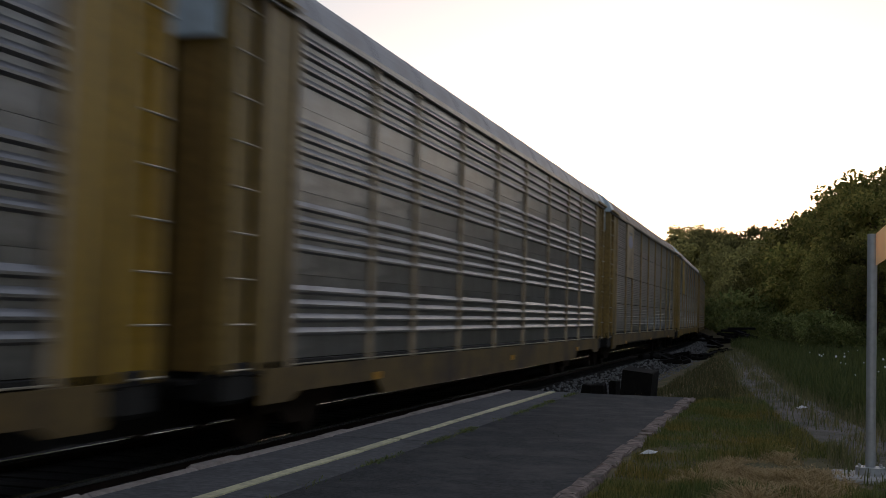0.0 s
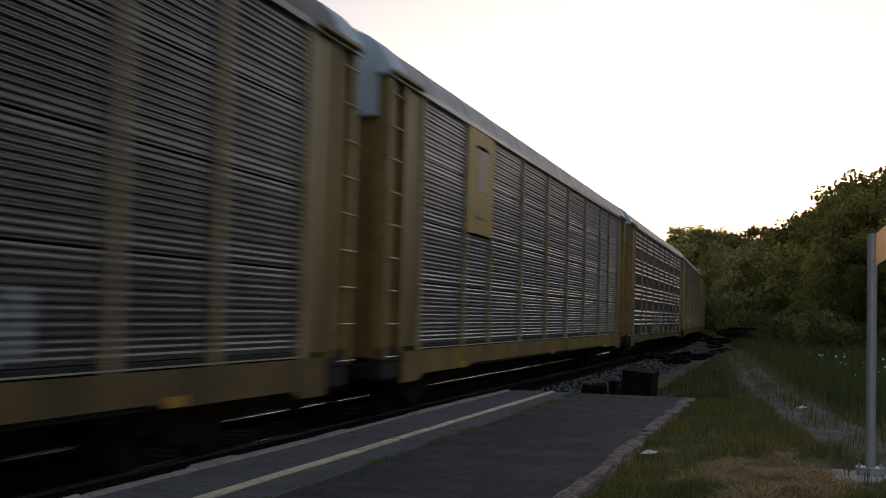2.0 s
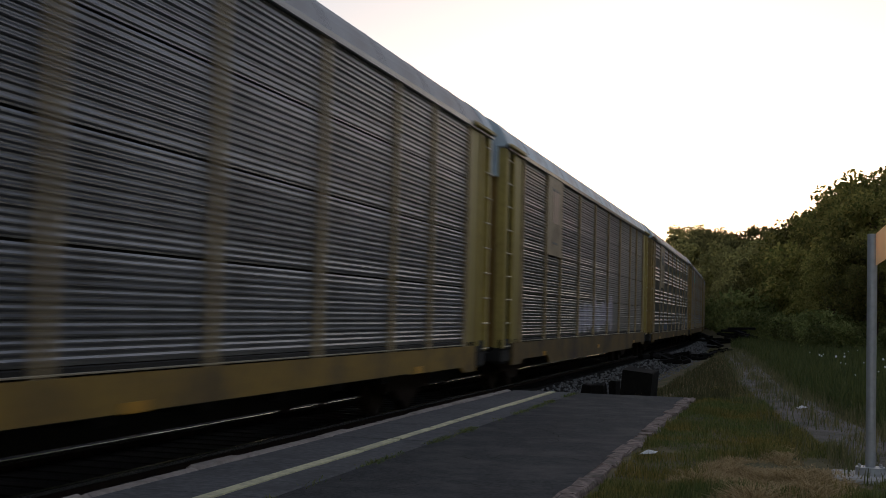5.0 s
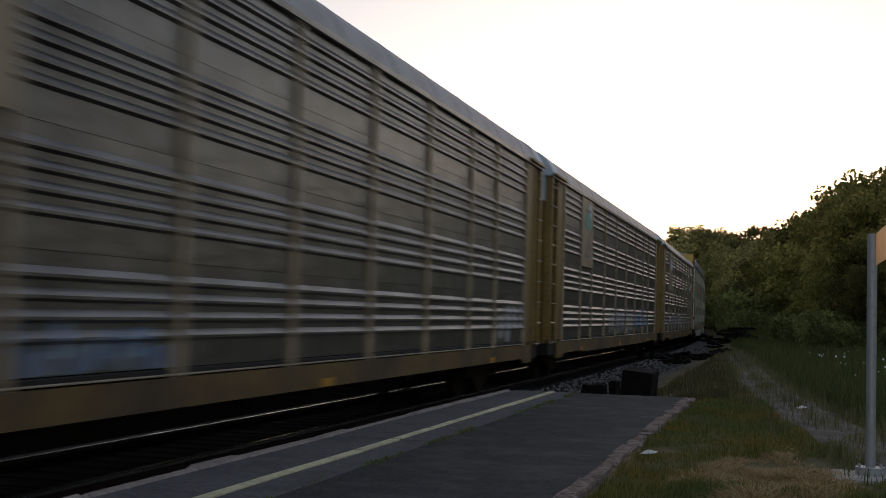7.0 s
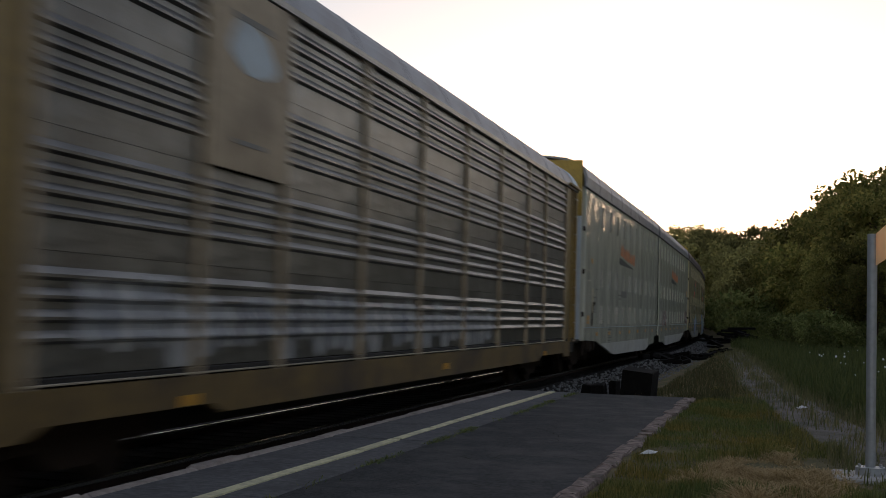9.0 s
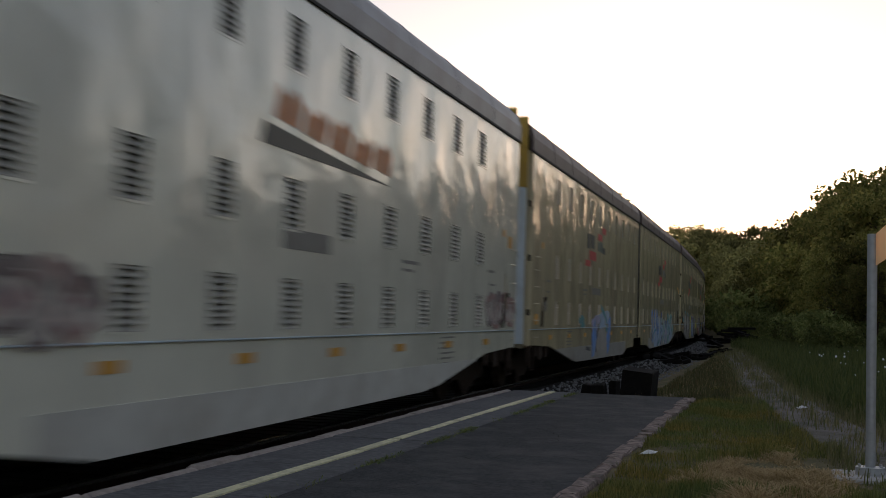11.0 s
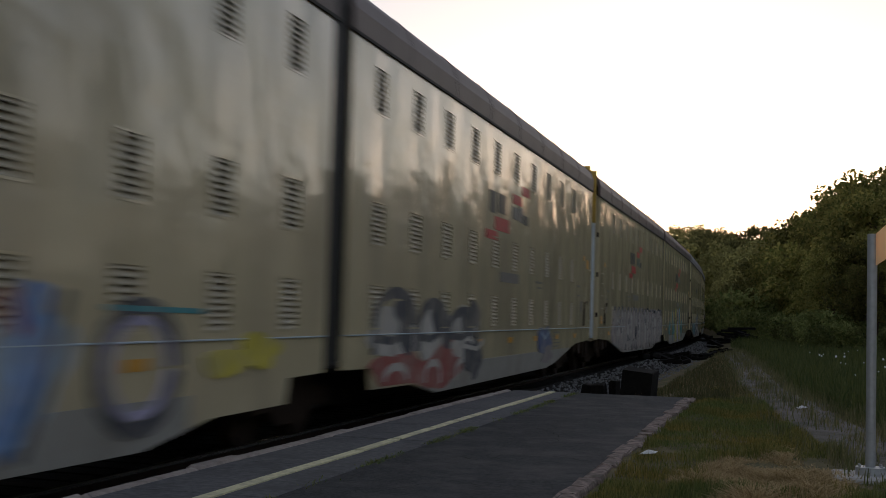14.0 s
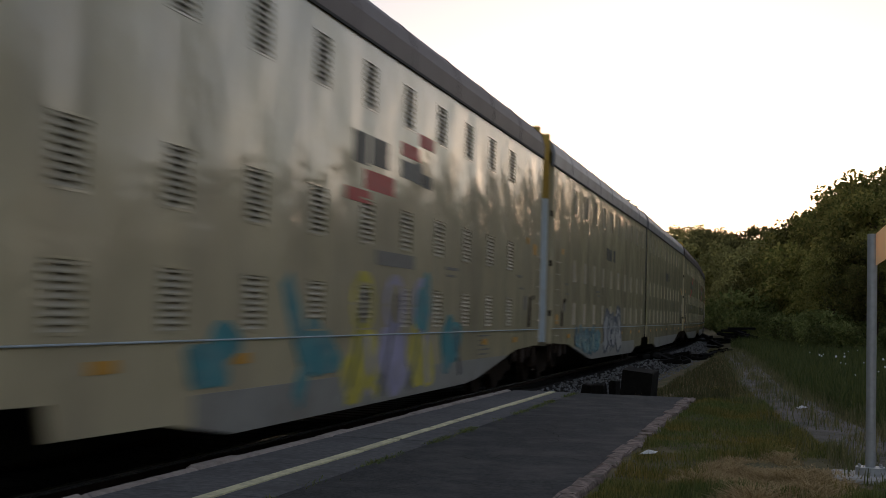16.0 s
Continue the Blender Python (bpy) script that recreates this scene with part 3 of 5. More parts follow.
# ---------------------------------------------------------------- trees and plants
def leaf_quads(g, c, n, rad, size, rnd, flat=0.75):
    for _ in range(n):
        while True:
            p = Vector((rnd.uniform(-1, 1), rnd.uniform(-1, 1), rnd.uniform(-1, 1)))
            if 0.2 < p.length < 1:
                break
        p = Vector((p.x * rad, p.y * rad, p.z * rad * flat)) + c
        s = size * rnd.uniform(.6, 1.3)
        q = Euler((rnd.uniform(-1.2, 1.2), rnd.uniform(-1.2, 1.2), rnd.uniform(0, 6.3)))
        vs = []
        for a, b in ((-.5, 0), (0, -.28), (.5, 0), (0, .28)):
            w = Vector((a * s, b * s, 0.12 * s * (1 if b else -1)))
            w.rotate(q)
            vs.append(p + w)
        g.add(vs, [(0, 1, 2, 3)])


def tree_model(name, height, spread_r, seed, leaves, leaf=0.42, mat=None, label="broad leafy deciduous tree on the wooded bank"):
    rnd = random.Random(seed)
    tree = new(name)
    tagged(tree, label, "tree", "trees of the wooded bank")
    g, cr = Geo(), Geo()
    base_h = height * 0.3
    p = Vector((0, 0, -0.3))
    pts = [p]
    for i in range(5):
        p = p + Vector((rnd.uniform(-.25, .25), rnd.uniform(-.25, .25), height * 0.8 / 5))
        pts.append(p)
    r = height * 0.022
    for i in range(5):
        g.tube(pts[i], pts[i + 1], r * (1 - i * .18), r * (1 - (i + 1) * .18), 8)
    clumps = []
    for i in range(22):
        k = rnd.uniform(0.22, 0.97)
        st = pts[int(k * 4.99)].lerp(pts[int(k * 4.99) + 1], k * 4.99 % 1)
        a = rnd.uniform(0, 6.28)
        out = spread_r * (0.95 - 0.55 * abs(k - .45)) * rnd.uniform(.5, 1)
        en = st + Vector((math.cos(a) * out, math.sin(a) * out, height * rnd.uniform(.04, .2)))
        g.tube(st, en, r * .35, r * .08, 6)
        clumps.append((en, spread_r * rnd.uniform(.17, .38)))
        clumps.append((st.lerp(en, .55), spread_r * rnd.uniform(.16, .32)))
    clumps.append((pts[-1], spread_r * .3))
    tot = sum(c[1] ** 2 for c in clumps)
    for c, rad in clumps:
        leaf_quads(cr, c, int(leaves * rad * rad / tot), rad, leaf, rnd)
    part("trunk", g, BARK, tree)
    part("crown", cr, mat or LEAF, tree)
    return tree


def bush_model(name, seed, leaves=1300, h=1.8, r=1.6):
    rnd = random.Random(seed)
    b = new(name)
    tagged(b, "dense green roadside shrub at the foot of the bank", "shrub", "shrubs along the bank")
    g, cr = Geo(), Geo()
    cl = []
    for i in range(9):
        a = rnd.uniform(0, 6.28)
        en = Vector((math.cos(a) * r * rnd.uniform(.1, .75), math.sin(a) * r * rnd.uniform(.1, .75), h * rnd.uniform(.25, .85)))
        g.tube((0, 0, -.2), en, .03, .008, 5)
        cl.append((en, r * rnd.uniform(.3, .5)))
    for c, rad in cl:
        leaf_quads(cr, c, leaves // 9, rad, .2, rnd, .7)
    part("stems", g, BARK, b)
    part("crown", cr, LEAF_BUSH, b)
    return b


def line_right(y):
    return TRACK_X - max(0, y - CURVE_AT) ** 2 / (2 * CURVE_R)


def make_woods():
    rnd = random.Random(33)
    models = [tree_model("tree", 9.5, 3.6, 1, 4600, .33), tree_model("tree", 8.0, 3.2, 2, 4200, .33), tree_model("tree", 11.0, 3.8, 3, 5000, .33),
              tree_model("tree", 7.0, 3.4, 4, 4200, .33),
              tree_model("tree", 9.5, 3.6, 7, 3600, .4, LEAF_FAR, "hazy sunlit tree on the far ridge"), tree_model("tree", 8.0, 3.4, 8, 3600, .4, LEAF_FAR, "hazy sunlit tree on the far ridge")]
    used = [False] * 6
    TOPS = [9.3, 8.0, 10.8, 7.1, 9.3, 8.0]

    def put(k, x, y, sc, sink=0.0):
        m = pose(x, y, bank(x, y) - sink, 0, 0, rnd.uniform(0, 360))
        if not used[k]:
            used[k] = True
            models[k].matrix_basis = m
            ob = models[k]
        else:
            ob = copy_thing(models[k], m)
        ob.scale = (sc, sc, sc * rnd.uniform(.95, 1.05))

    def grow(x, y, share):
        """A tree at x, y whose top reaches that share of the wood's skyline, which climbs towards the open side."""
        az = math.degrees(math.atan2(x, y))
        el = float(np.interp(az, [-6.5, -5.5, -3.3, -2.6, -0.9, 0.75, 1.5, 2.6, 3.6, 10, 25], [3.9, 4.5, 4.55, 4.2, 4.35, 4.6, 5.2, 6.2, 6.9, 6.8, 7.0]))
        h = (math.tan(radians(el)) * math.hypot(x, y) + 1.65 - bank(x, y)) * share
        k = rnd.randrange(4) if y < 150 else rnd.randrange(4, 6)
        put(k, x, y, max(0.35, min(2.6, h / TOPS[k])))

    def clear(y):                # how far the wood keeps from the line
        return float(np.interp(y, [40, 58, 65, 75, 90, 112, 160], [22, 18.5, 14.5, 12.0, 10.0, 8.6, 8.2]))

    # the wood's edge, closing in on the line towards the curve
    for i in range(34):
        y = 52 + 138 * (i / 33) + rnd.uniform(-2, 2)
        grow(line_right(y) + clear(y) + rnd.uniform(0, 1.6), y, rnd.uniform(.55, .86))
    for i in range(54):
        y = 54 + 140 * (i / 53) + rnd.uniform(-4, 4)
        grow(line_right(y) + clear(y) + rnd.uniform(2.5, 10), y, rnd.uniform(.84, 1.02))
    # the wood goes on beside and behind
    beside = random.Random(34)
    for i in range(20):
        y = -30 + 82 * (i / 19) + rnd.uniform(-3, 3)
        put(rnd.randrange(4), 20 + rnd.uniform(0, 12), y, rnd.uniform(1.15, 1.4))
    for i in range(14):
        y = -28 + 68 * (i / 13) + beside.uniform(-3, 3)
        put(i % 4, 24 + beside.uniform(0, 8), y, beside.uniform(1.1, 1.4))
    for i in range(28):
        y = 54 + 80 * (i / 27) + rnd.uniform(-3, 3)
        grow(line_right(y) + rnd.uniform(20, 42), y, rnd.uniform(.85, 1.0))
    # the far ridge, on both sides of the curve
    for i in range(80):
        y = rnd.uniform(200, 430)
        grow(line_right(y) + 8 + rnd.uniform(0, 1) ** 1.3 * 75, y, rnd.uniform(.8, 1.03))
    for i in range(12):
        y = rnd.uniform(180, 420)
        put(rnd.randrange(4), line_right(y) - 12 - 50 * rnd.random(), y, rnd.uniform(1.1, 1.5))
    # an added belt of trees beyond the line, hidden by the train, blocks low sun
    for i in range(26):
        y = -25 + 200 * (i / 25) + rnd.uniform(-2, 2)
        put(rnd.randrange(4), line_right(y) - 8.5 - rnd.uniform(0, 4), y, rnd.uniform(.62, .8), 1.2)
    # shrubs
    bushes = [bush_model("shrub", 5), bush_model("shrub", 6, 1200, 1.4, 1.8)]
    done = [False, False]
    for i in range(200):
        s = rnd.uniform(.7, 1.25)
        if i >= 150:
            y = 105 + 190 * ((i - 150) / 49) + rnd.uniform(-2, 2)
            x = line_right(y) + rnd.uniform(4.6, 7.5)
            s = rnd.uniform(1.3, 2.4)
        elif i < 90:
            y = 38 + 120 * (i / 89) + rnd.uniform(-2, 2)
            x = line_right(y) + clear(y) - 2.2 + rnd.uniform(-.8, 2.5)
        else:
            # added shrubs beyond the line, to darken the view under the cars
            y = -6 + 130 * ((i - 90) / 59) + rnd.uniform(-1, 1)
            x = line_right(y) - 4.4 - rnd.uniform(0, 2.2)
        k = i % 2
        m = pose(x, y, bank(x, y), 0, 0, rnd.uniform(0, 360))
        if done[k]:
            ob = copy_thing(bushes[k], m)
        else:
            ob, done[k] = bushes[k], True
            ob.matrix_basis = m
        ob.scale = (s, s, s)


make_woods()


def blades(name, n, where, h0, h1, w, mat, label, seed, lean=0.5):
    rnd = random.Random(seed)
    g = Geo()
    made = 0
    while made < n:
        x, y = where(rnd)
        if x is None:
            continue
        made += 1
        z = bank(x, y) - 0.01
        h = rnd.uniform(h0, h1) * (0.45 + 1.5 * max(0.0, 0.25 + noise.noise(Vector((x * 2.1, y * 1.6, seed)))))
        a = rnd.uniform(0, 6.28)
        dx, dy = math.cos(a) * w * .5, math.sin(a) * w * .5
        b = rnd.uniform(0, 6.28)
        l = rnd.uniform(0, lean) * h
        mx, my, tx, ty = math.cos(b) * l * .35, math.sin(b) * l * .35, math.cos(b) * l, math.sin(b) * l
        g.add([(x - dx, y - dy, z), (x + dx, y + dy, z), (x + mx + dx * .7, y + my + dy * .7, z + h * .6),
               (x + mx - dx * .7, y + my - dy * .7, z + h * .6), (x + tx, y + ty, z + h)], [(0, 1, 2, 3), (3, 2, 4)])
    me = bpy.data.meshes.new(name)
    me.from_pydata(g.v, [], g.f)
    me.materials.append(mat)
    return tagged(new(name, me), label, "grass", kind="stuff")


def path_x(y):
    mids = [(3.0, 4.0), (2.1, 9.3), (1.52, 12.4), (1.0, 15.8), (0.42, 20.0), (-0.42, 30.5), (-1.3, 46.7), (-2.3, 62.0), (-4.2, 88.0)]
    return float(np.interp(y, [m[1] for m in mids], [m[0] for m in mids]))


def lawn(rnd):
    y = 8.5 + 22 * rnd.random() ** 1.5
    x = rnd.uniform(PLAT_R + 0.03, path_x(y) - .5)
    k = noise.noise(Vector((x * .8, y * .5, 5)))
    bare = max(0.0, 1 - (abs(x - 0.0) / 1.0) ** 2 - ((y - 12.2) / 2.4) ** 2)
    if rnd.random() > 0.55 + k - 0.85 * bare:
        return None, None
    return x, y


def straw(rnd):
    y = rnd.uniform(9.5, 16)
    x = rnd.uniform(-1.2, 1.0)
    d = ((x + .15) / .85) ** 2 + ((y - 12.4) / 2.6) ** 2
    if noise.noise(Vector((x * 1.4, y * .9, 15))) * .7 + 0.9 - d < rnd.random():
        return None, None
    return x, y


def weeds(rnd):
    y = 23.8 + 60 * rnd.random() ** 1.5
    x = rnd.uniform(line_right(y) + 3.9, path_x(y) - .6)
    if x > path_x(y) - .55 or noise.noise(Vector((x * .6, y * .35, 25))) < rnd.uniform(-.5, .2):
        return None, None
    return x, y


def meadow(rnd):
    y = 17 + 80 * rnd.random() ** 1.4
    x = path_x(y) + 0.7 + 9 * rnd.random() ** 1.2
    return x, y


blades("lawn_grass", 85000, lawn, .03, .105, .009, GRASS, "short patchy green grass beside the platform", 1)
blades("straw", 22000, straw, .03, .09, .016, GRASS_DRY, "dry mown straw lying in the grass", 2, 3.0)
blades("weeds", 30000, weeds, .04, .2, .014, WEED, "tall weeds between ballast and gravel track", 3)
blades("dry_stems", 2500, weeds, .06, .24, .009, GRASS_DRY, "dry straw-coloured stems among the weeds", 13)
def verge(rnd):
    y = 9 + 75 * rnd.random() ** 1.3
    d = rnd.choice((rnd.gauss(-.62, .16), rnd.gauss(.62, .16), rnd.gauss(0, .2)))
    if noise.noise(Vector((d, y * .7, 55))) < rnd.uniform(-.4, .3):
        return None, None
    return path_x(y) + d, y


blades("track_weeds", 17000, verge, .04, .24, .016, WEED, "weeds growing in and beside the gravel track", 14)
blades("meadow_grass", 70000, meadow, .12, .5, .026, MEADOW, "tall green meadow grass below the wooded bank", 4)


def crack(rnd):
    y = rnd.uniform(8, PLAT_END)
    if noise.noise(Vector((0, y * .9, 31))) < rnd.uniform(-.1, .5):
        return None, None
    return -3.72 + rnd.gauss(0, .035), y


def make_crack_weeds():
    rnd = random.Random(41)
    g = Geo()
    n = 0
    while n < 1500:
        x, y = crack(rnd)
        if x is None:
            continue
        n += 1
        h, a = rnd.uniform(.006, .03), rnd.uniform(0, 6.28)
        dx, dy = math.cos(a) * .012, math.sin(a) * .012
        lx, ly = rnd.uniform(-.05, .05), rnd.uniform(-.05, .05)
        g.add([(x - dx, y - dy, PLAT_Z - .02), (x + dx, y + dy, PLAT_Z - .02), (x + lx, y + ly, PLAT_Z + h)], [(0, 1, 2)])
    me = bpy.data.meshes.new("crack_weeds")
    me.from_pydata(g.v, [], g.f)
    me.materials.append(MEADOW)
    tagged(new("crack_weeds", me), "small weeds growing in the platform's paving joint", "weeds", kind="stuff")


make_crack_weeds()


def make_flowers():
    rnd = random.Random(9)
    g = Geo()
    for _ in range(38):
        y = rnd.uniform(26, 50)
        x = path_x(y) + rnd.uniform(2.0, 6)
        z = bank(x, y) + rnd.uniform(.4, .75)
        r = rnd.uniform(.012, .035)
        c = Vector((x, y, z))
        g.add([c + Vector((math.cos(a) * r, math.sin(a) * r * .4, math.sin(a) * r)) for a in (0, 1.05, 2.1, 3.14, 4.2, 5.2)] + [c + Vector((0, .01, 0))],
              [(i, (i + 1) % 6, 6) for i in range(6)])
    tagged(part("wild_flowers", g, FLOWER), "small white wild flowers among the meadow grass", "flowers", kind="stuff")
    for i, (x, y) in enumerate(((-1.36, 13.4), (0.30, 22.0))):
        ob = part("paper_scrap", Geo().add([(-.09, -.05, 0), (.08, -.06, .02), (.1, .05, .03), (-.07, .06, .01), (0, 0, .05)],
                                           [(0, 1, 4), (1, 2, 4), (2, 3, 4), (3, 0, 4), (3, 2, 1, 0)]), LITTER)
        ob.matrix_world = pose(x, y, bank(x, y) + .05, 0, 0, 30 * i)
        tagged(ob, "crumpled white paper scrap lying in the grass", "litter")


make_flowers()


# ---------------------------------------------------------------- train: shared parts
CAR_LEN, HALF_W = 28.65, 1.62
ROWS, RACK_TOP = 4, 5.0
PANEL_Z0 = {"grouped": 1.07, "fine": 1.145}
ROW_H = {"grouped": 0.975, "fine": 0.963}
COLS = {"grouped": [2.88, 2.05, 2.79, 2.79, 2.79, 2.79, 2.79, 2.05, 2.88], "fine": [2.80, 2.0, 2.94, 2.94, 2.94, 2.94, 2.94, 2.0, 2.30]}


RIBS = {"grouped": [(z, 0.042, 0.115) for z in (0.30, 0.465, 0.63, 0.795)],       # (height, depth, width)
        "fine": [(0.045 + 0.0665 * i, 0.027 if 2 < i < 12 and i % 2 else 0.010, 0.058) for i in range(14)]}


def panel_geo(width, kind):
    """One pressed side panel: horizontal ribs between flat margins. Local x points outwards."""
    h = ROW_H[kind] - (0.046 if kind == "fine" else 0.004)
    prof = [(0.0, 0.0)]
    for z, d, w in RIBS[kind]:
        if kind == "fine":
            prof += [(0.0, z - w * .45), (d, z - w * .14), (d, z + w * .10), (0.0, z + w * .45)]
        else:
            prof += [(0.0, z - w * .46), (d, z - w * .24), (d, z - w * .02), (d * .55, z + w * .22), (0.0, z + w * .48)]
    prof.append((0.0, h))
    y0, y1 = 0.0, width
    n = len(prof)
    verts = [(x, y0, z) for x, z in prof] + [(x, y1, z) for x, z in prof]
    faces = [(i, i + 1, i + 1 + n, i + n) for i in range(n - 1)]
    k = len(verts)
    verts += [(-.02, y0, 0), (-.02, y1, 0), (-.02, y0, h), (-.02, y1, h)]
    faces += [(0, n, k + 1, k), (n - 1, 2 * n - 1, k + 3, k + 2)]
    return Geo().add(verts, faces)


def truck_parts(car, y, z_top=0.75):
    """A freight bogie: side frames, bolster, two axles with wheels."""
    def frame_geo():
        return Geo().plate([(-1.25, .38), (-1.25, .62), (-.75, .66), (-.3, .82), (.3, .82), (.75, .66), (1.25, .62), (1.25, .38),
                            (.75, .40), (.42, .22), (-.42, .22), (-.75, .40)], -.07, .07)
    for sx in (-1, 1):
        part("bogie_frame", frame_geo, IRON, car, at=(sx * 1.0, y, 0), key="bogie")
    part("bolster", lambda: Geo().box(-1.0, 1.0, -.2, .2, .35, z_top, .03), IRON, car, at=(0, y, 0), key="bolster%.2f" % z_top)
    def wheelset():
        g = Geo().tube((-1.0, 0, .457), (1.0, 0, .457), .08, .08, 8)
        for sx in (-1, 1):
            g.tube((sx * .70, 0, .457), (sx * .82, 0, .457), .457, .457, 20)
            g.tube((sx * .67, 0, .457), (sx * .70, 0, .457), .48, .48, 20)
        return g
    for dy in (-.86, .86):
        part("wheelset", wheelset, IRON, car, at=(0, y + dy, 0), key="wheelset")


def ladder(car, x, y, z0, z1, n, wide=0.42, end=False, mat=None):
    def rung():
        if end:
            return Geo().tube((-wide / 2, 0, 0), (wide / 2, 0, 0), .012, .012, 6)
        return Geo().tube((0, -wide / 2, 0), (0, wide / 2, 0), .012, .012, 6)
    for i in range(n):
        part("rung", rung, RUNG, car, at=(x, y, z0 + (z1 - z0) * i / (n - 1)), key="rung%s%.2f" % (end, wide))


def rib_x(kind, z):
    """How far the pressed panel stands out at height z."""
    r = (z - PANEL_Z0[kind] - .006) % ROW_H[kind]
    for c, d, w in RIBS[kind]:
        k = (r - c) / w
        if -.46 < k < .5:
            if kind == "fine":
                return d * max(0.0, min(1.0, (.45 - abs(k)) / .31))
            return d * max(0.0, min(1.0, (k + .46) / .22, (.48 - k) / .5))
    return 0.0


def rib_sheet(kind, cy, cz, ry, rz, rnd):
    """A patch of paint that follows the ribs."""
    ph = [rnd.uniform(0, 6.28) for _ in range(4)]
    zs, z = [], max(PANEL_Z0[kind] + .01, cz - rz)
    while z < min(cz + rz, RACK_TOP - .1):
        zs.append(z)
        z += .017
    g = Geo()
    for z in zs:
        k = math.sqrt(max(0.02, 1 - ((z - cz) / rz) ** 2))
        x = HALF_W - .06 + rib_x(kind, z) + .004
        l = cy - ry * k * (1 + .22 * math.sin(7 * z + ph[0]) + .1 * math.sin(19 * z + ph[1]))
        r = cy + ry * k * (1 + .22 * math.sin(6 * z + ph[2]) + .1 * math.sin(17 * z + ph[3]))
        g.v += [(x, l, z), (x, r, z)]
    g.f = [(2 * i, 2 * i + 1, 2 * i + 3, 2 * i + 2) for i in range(len(zs) - 1)]
    return g


def graffiti_on_ribs(car, kind, y0, y1, z0, z1, mats, seed):
    rnd = random.Random(seed)
    n = max(2, int((y1 - y0) / ((z1 - z0) * .7)))
    for i in range(n):
        cy, cz = y0 + (i + .5) * (y1 - y0) / n, (z0 + z1) / 2 + rnd.uniform(-.14, .12)
        ry, rz = (y1 - y0) / n * rnd.uniform(.38, .6), (z1 - z0) * rnd.uniform(.28, .52)
        letter = part("graffiti_letter", rib_sheet(kind, cy, cz, ry, rz, rnd), mats[0], car, "sprayed graffiti letter")
        for _ in range(2):
            ob = part("shading", rib_sheet(kind, cy + rnd.uniform(-.5, .5) * ry, cz + rnd.uniform(-.4, .4) * rz, ry * rnd.uniform(.15, .35), rz * rnd.uniform(.3, .55), rnd), mats[1], letter, "sprayed shading patch", at=(.003, 0, 0))
        for k in (-1, 1):
            part("outline", rib_sheet(kind, cy + k * ry * .8, cz, .05, rz * .9, rnd), mats[2], letter, "sprayed outline", at=(.005, 0, 0))


def blob(g, cy, cz, ry, rz, rnd, x0, x1, n=22, rough=0.45, low=None):
    ph = [rnd.uniform(0, 6.28) for _ in range(3)]
    pts = []
    for i in range(n):
        a = 2 * math.pi * i / n
        k = 1 + rough * (math.sin(2 * a + ph[0]) * .5 + math.sin(3 * a + ph[1]) * .35 + math.sin(5 * a + ph[2]) * .3)
        y, z = cy + math.cos(a) * ry * k, cz + math.sin(a) * rz * k
        pts.append((y, max(z, low(y)) if low else z))
    g.plate(pts, x0, x1)
    return pts


def stroke(g, pts, w, x0, x1):
    """A sprayed stroke of width w through points (y, z)."""
    left, right = [], []
    for i, p in enumerate(pts):
        a, b = pts[max(0, i - 1)], pts[min(len(pts) - 1, i + 1)]
        d = Vector((b[0] - a[0], b[1] - a[1])).normalized()
        left.append((p[0] - d.y * w / 2, p[1] + d.x * w / 2))
        right.append((p[0] + d.y * w / 2, p[1] - d.x * w / 2))
    g.plate(left + right[::-1], x0, x1)


def graffiti(car, y0, y1, z0, z1, mats, seed, x, low):
    """Sprayed letters: broad cloudy fills, shading clouds, then arched outlines. low(y): the wall's lower edge."""
    rnd = random.Random(seed)
    n = max(2, int((y1 - y0) / ((z1 - z0) * .72)))
    step = (y1 - y0) / n
    for i in range(n):
        cy = y0 + (i + .5) * step
        cz = (z0 + z1) / 2 + rnd.uniform(-.1, .1) * (z1 - z0)
        ry, rz = step * rnd.uniform(.5, .85), (z1 - z0) * rnd.uniform(.38, .52)
        g = Geo()
        rim = blob(g, cy, cz, ry, rz, rnd, x, x + .004 + .0006 * (i % 3), low=low)
        letter = part("graffiti_letter", g, mats[0], car, "sprayed graffiti letter")
        for k in range(3):
            g = Geo()
            blob(g, cy + rnd.uniform(-.7, .7) * ry, cz + rnd.uniform(-.8, .8) * rz, ry * rnd.uniform(.25, .55), rz * rnd.uniform(.15, .45), rnd,
                 x, x + .0075 + .0008 * k, low=low)
            part("shading", g, mats[1 if k % 2 else 0], letter, "sprayed shading patch")
        for k, run in enumerate((rim[:13], rim[11:20])):
            g = Geo()
            stroke(g, [(p, max(q, low(p) + .06)) for p, q in run], .11 if k == 0 else .08, x, x + .0145 + .001 * k)
            part("outline", g, mats[2], letter, "sprayed outline")
        for k in range(1):
            a0, span = rnd.uniform(-.6, .5), rnd.uniform(2.2, 4.0)
            q = rnd.uniform(.55, .95)
            oy = rnd.uniform(-.2, .2) * ry
            pts = [(cy + oy + math.cos(a0 + span * m / 12) * ry * q, cz + math.sin(a0 + span * m / 12) * rz * q) for m in range(13)]
            pts = [(yy, max(zz, low(yy) + .08)) for yy, zz in pts]
            g = Geo()
            stroke(g, pts, rnd.uniform(.06, .15), x, x + .012 + .001 * k)
            part("outline", g, mats[2], letter, "sprayed outline")


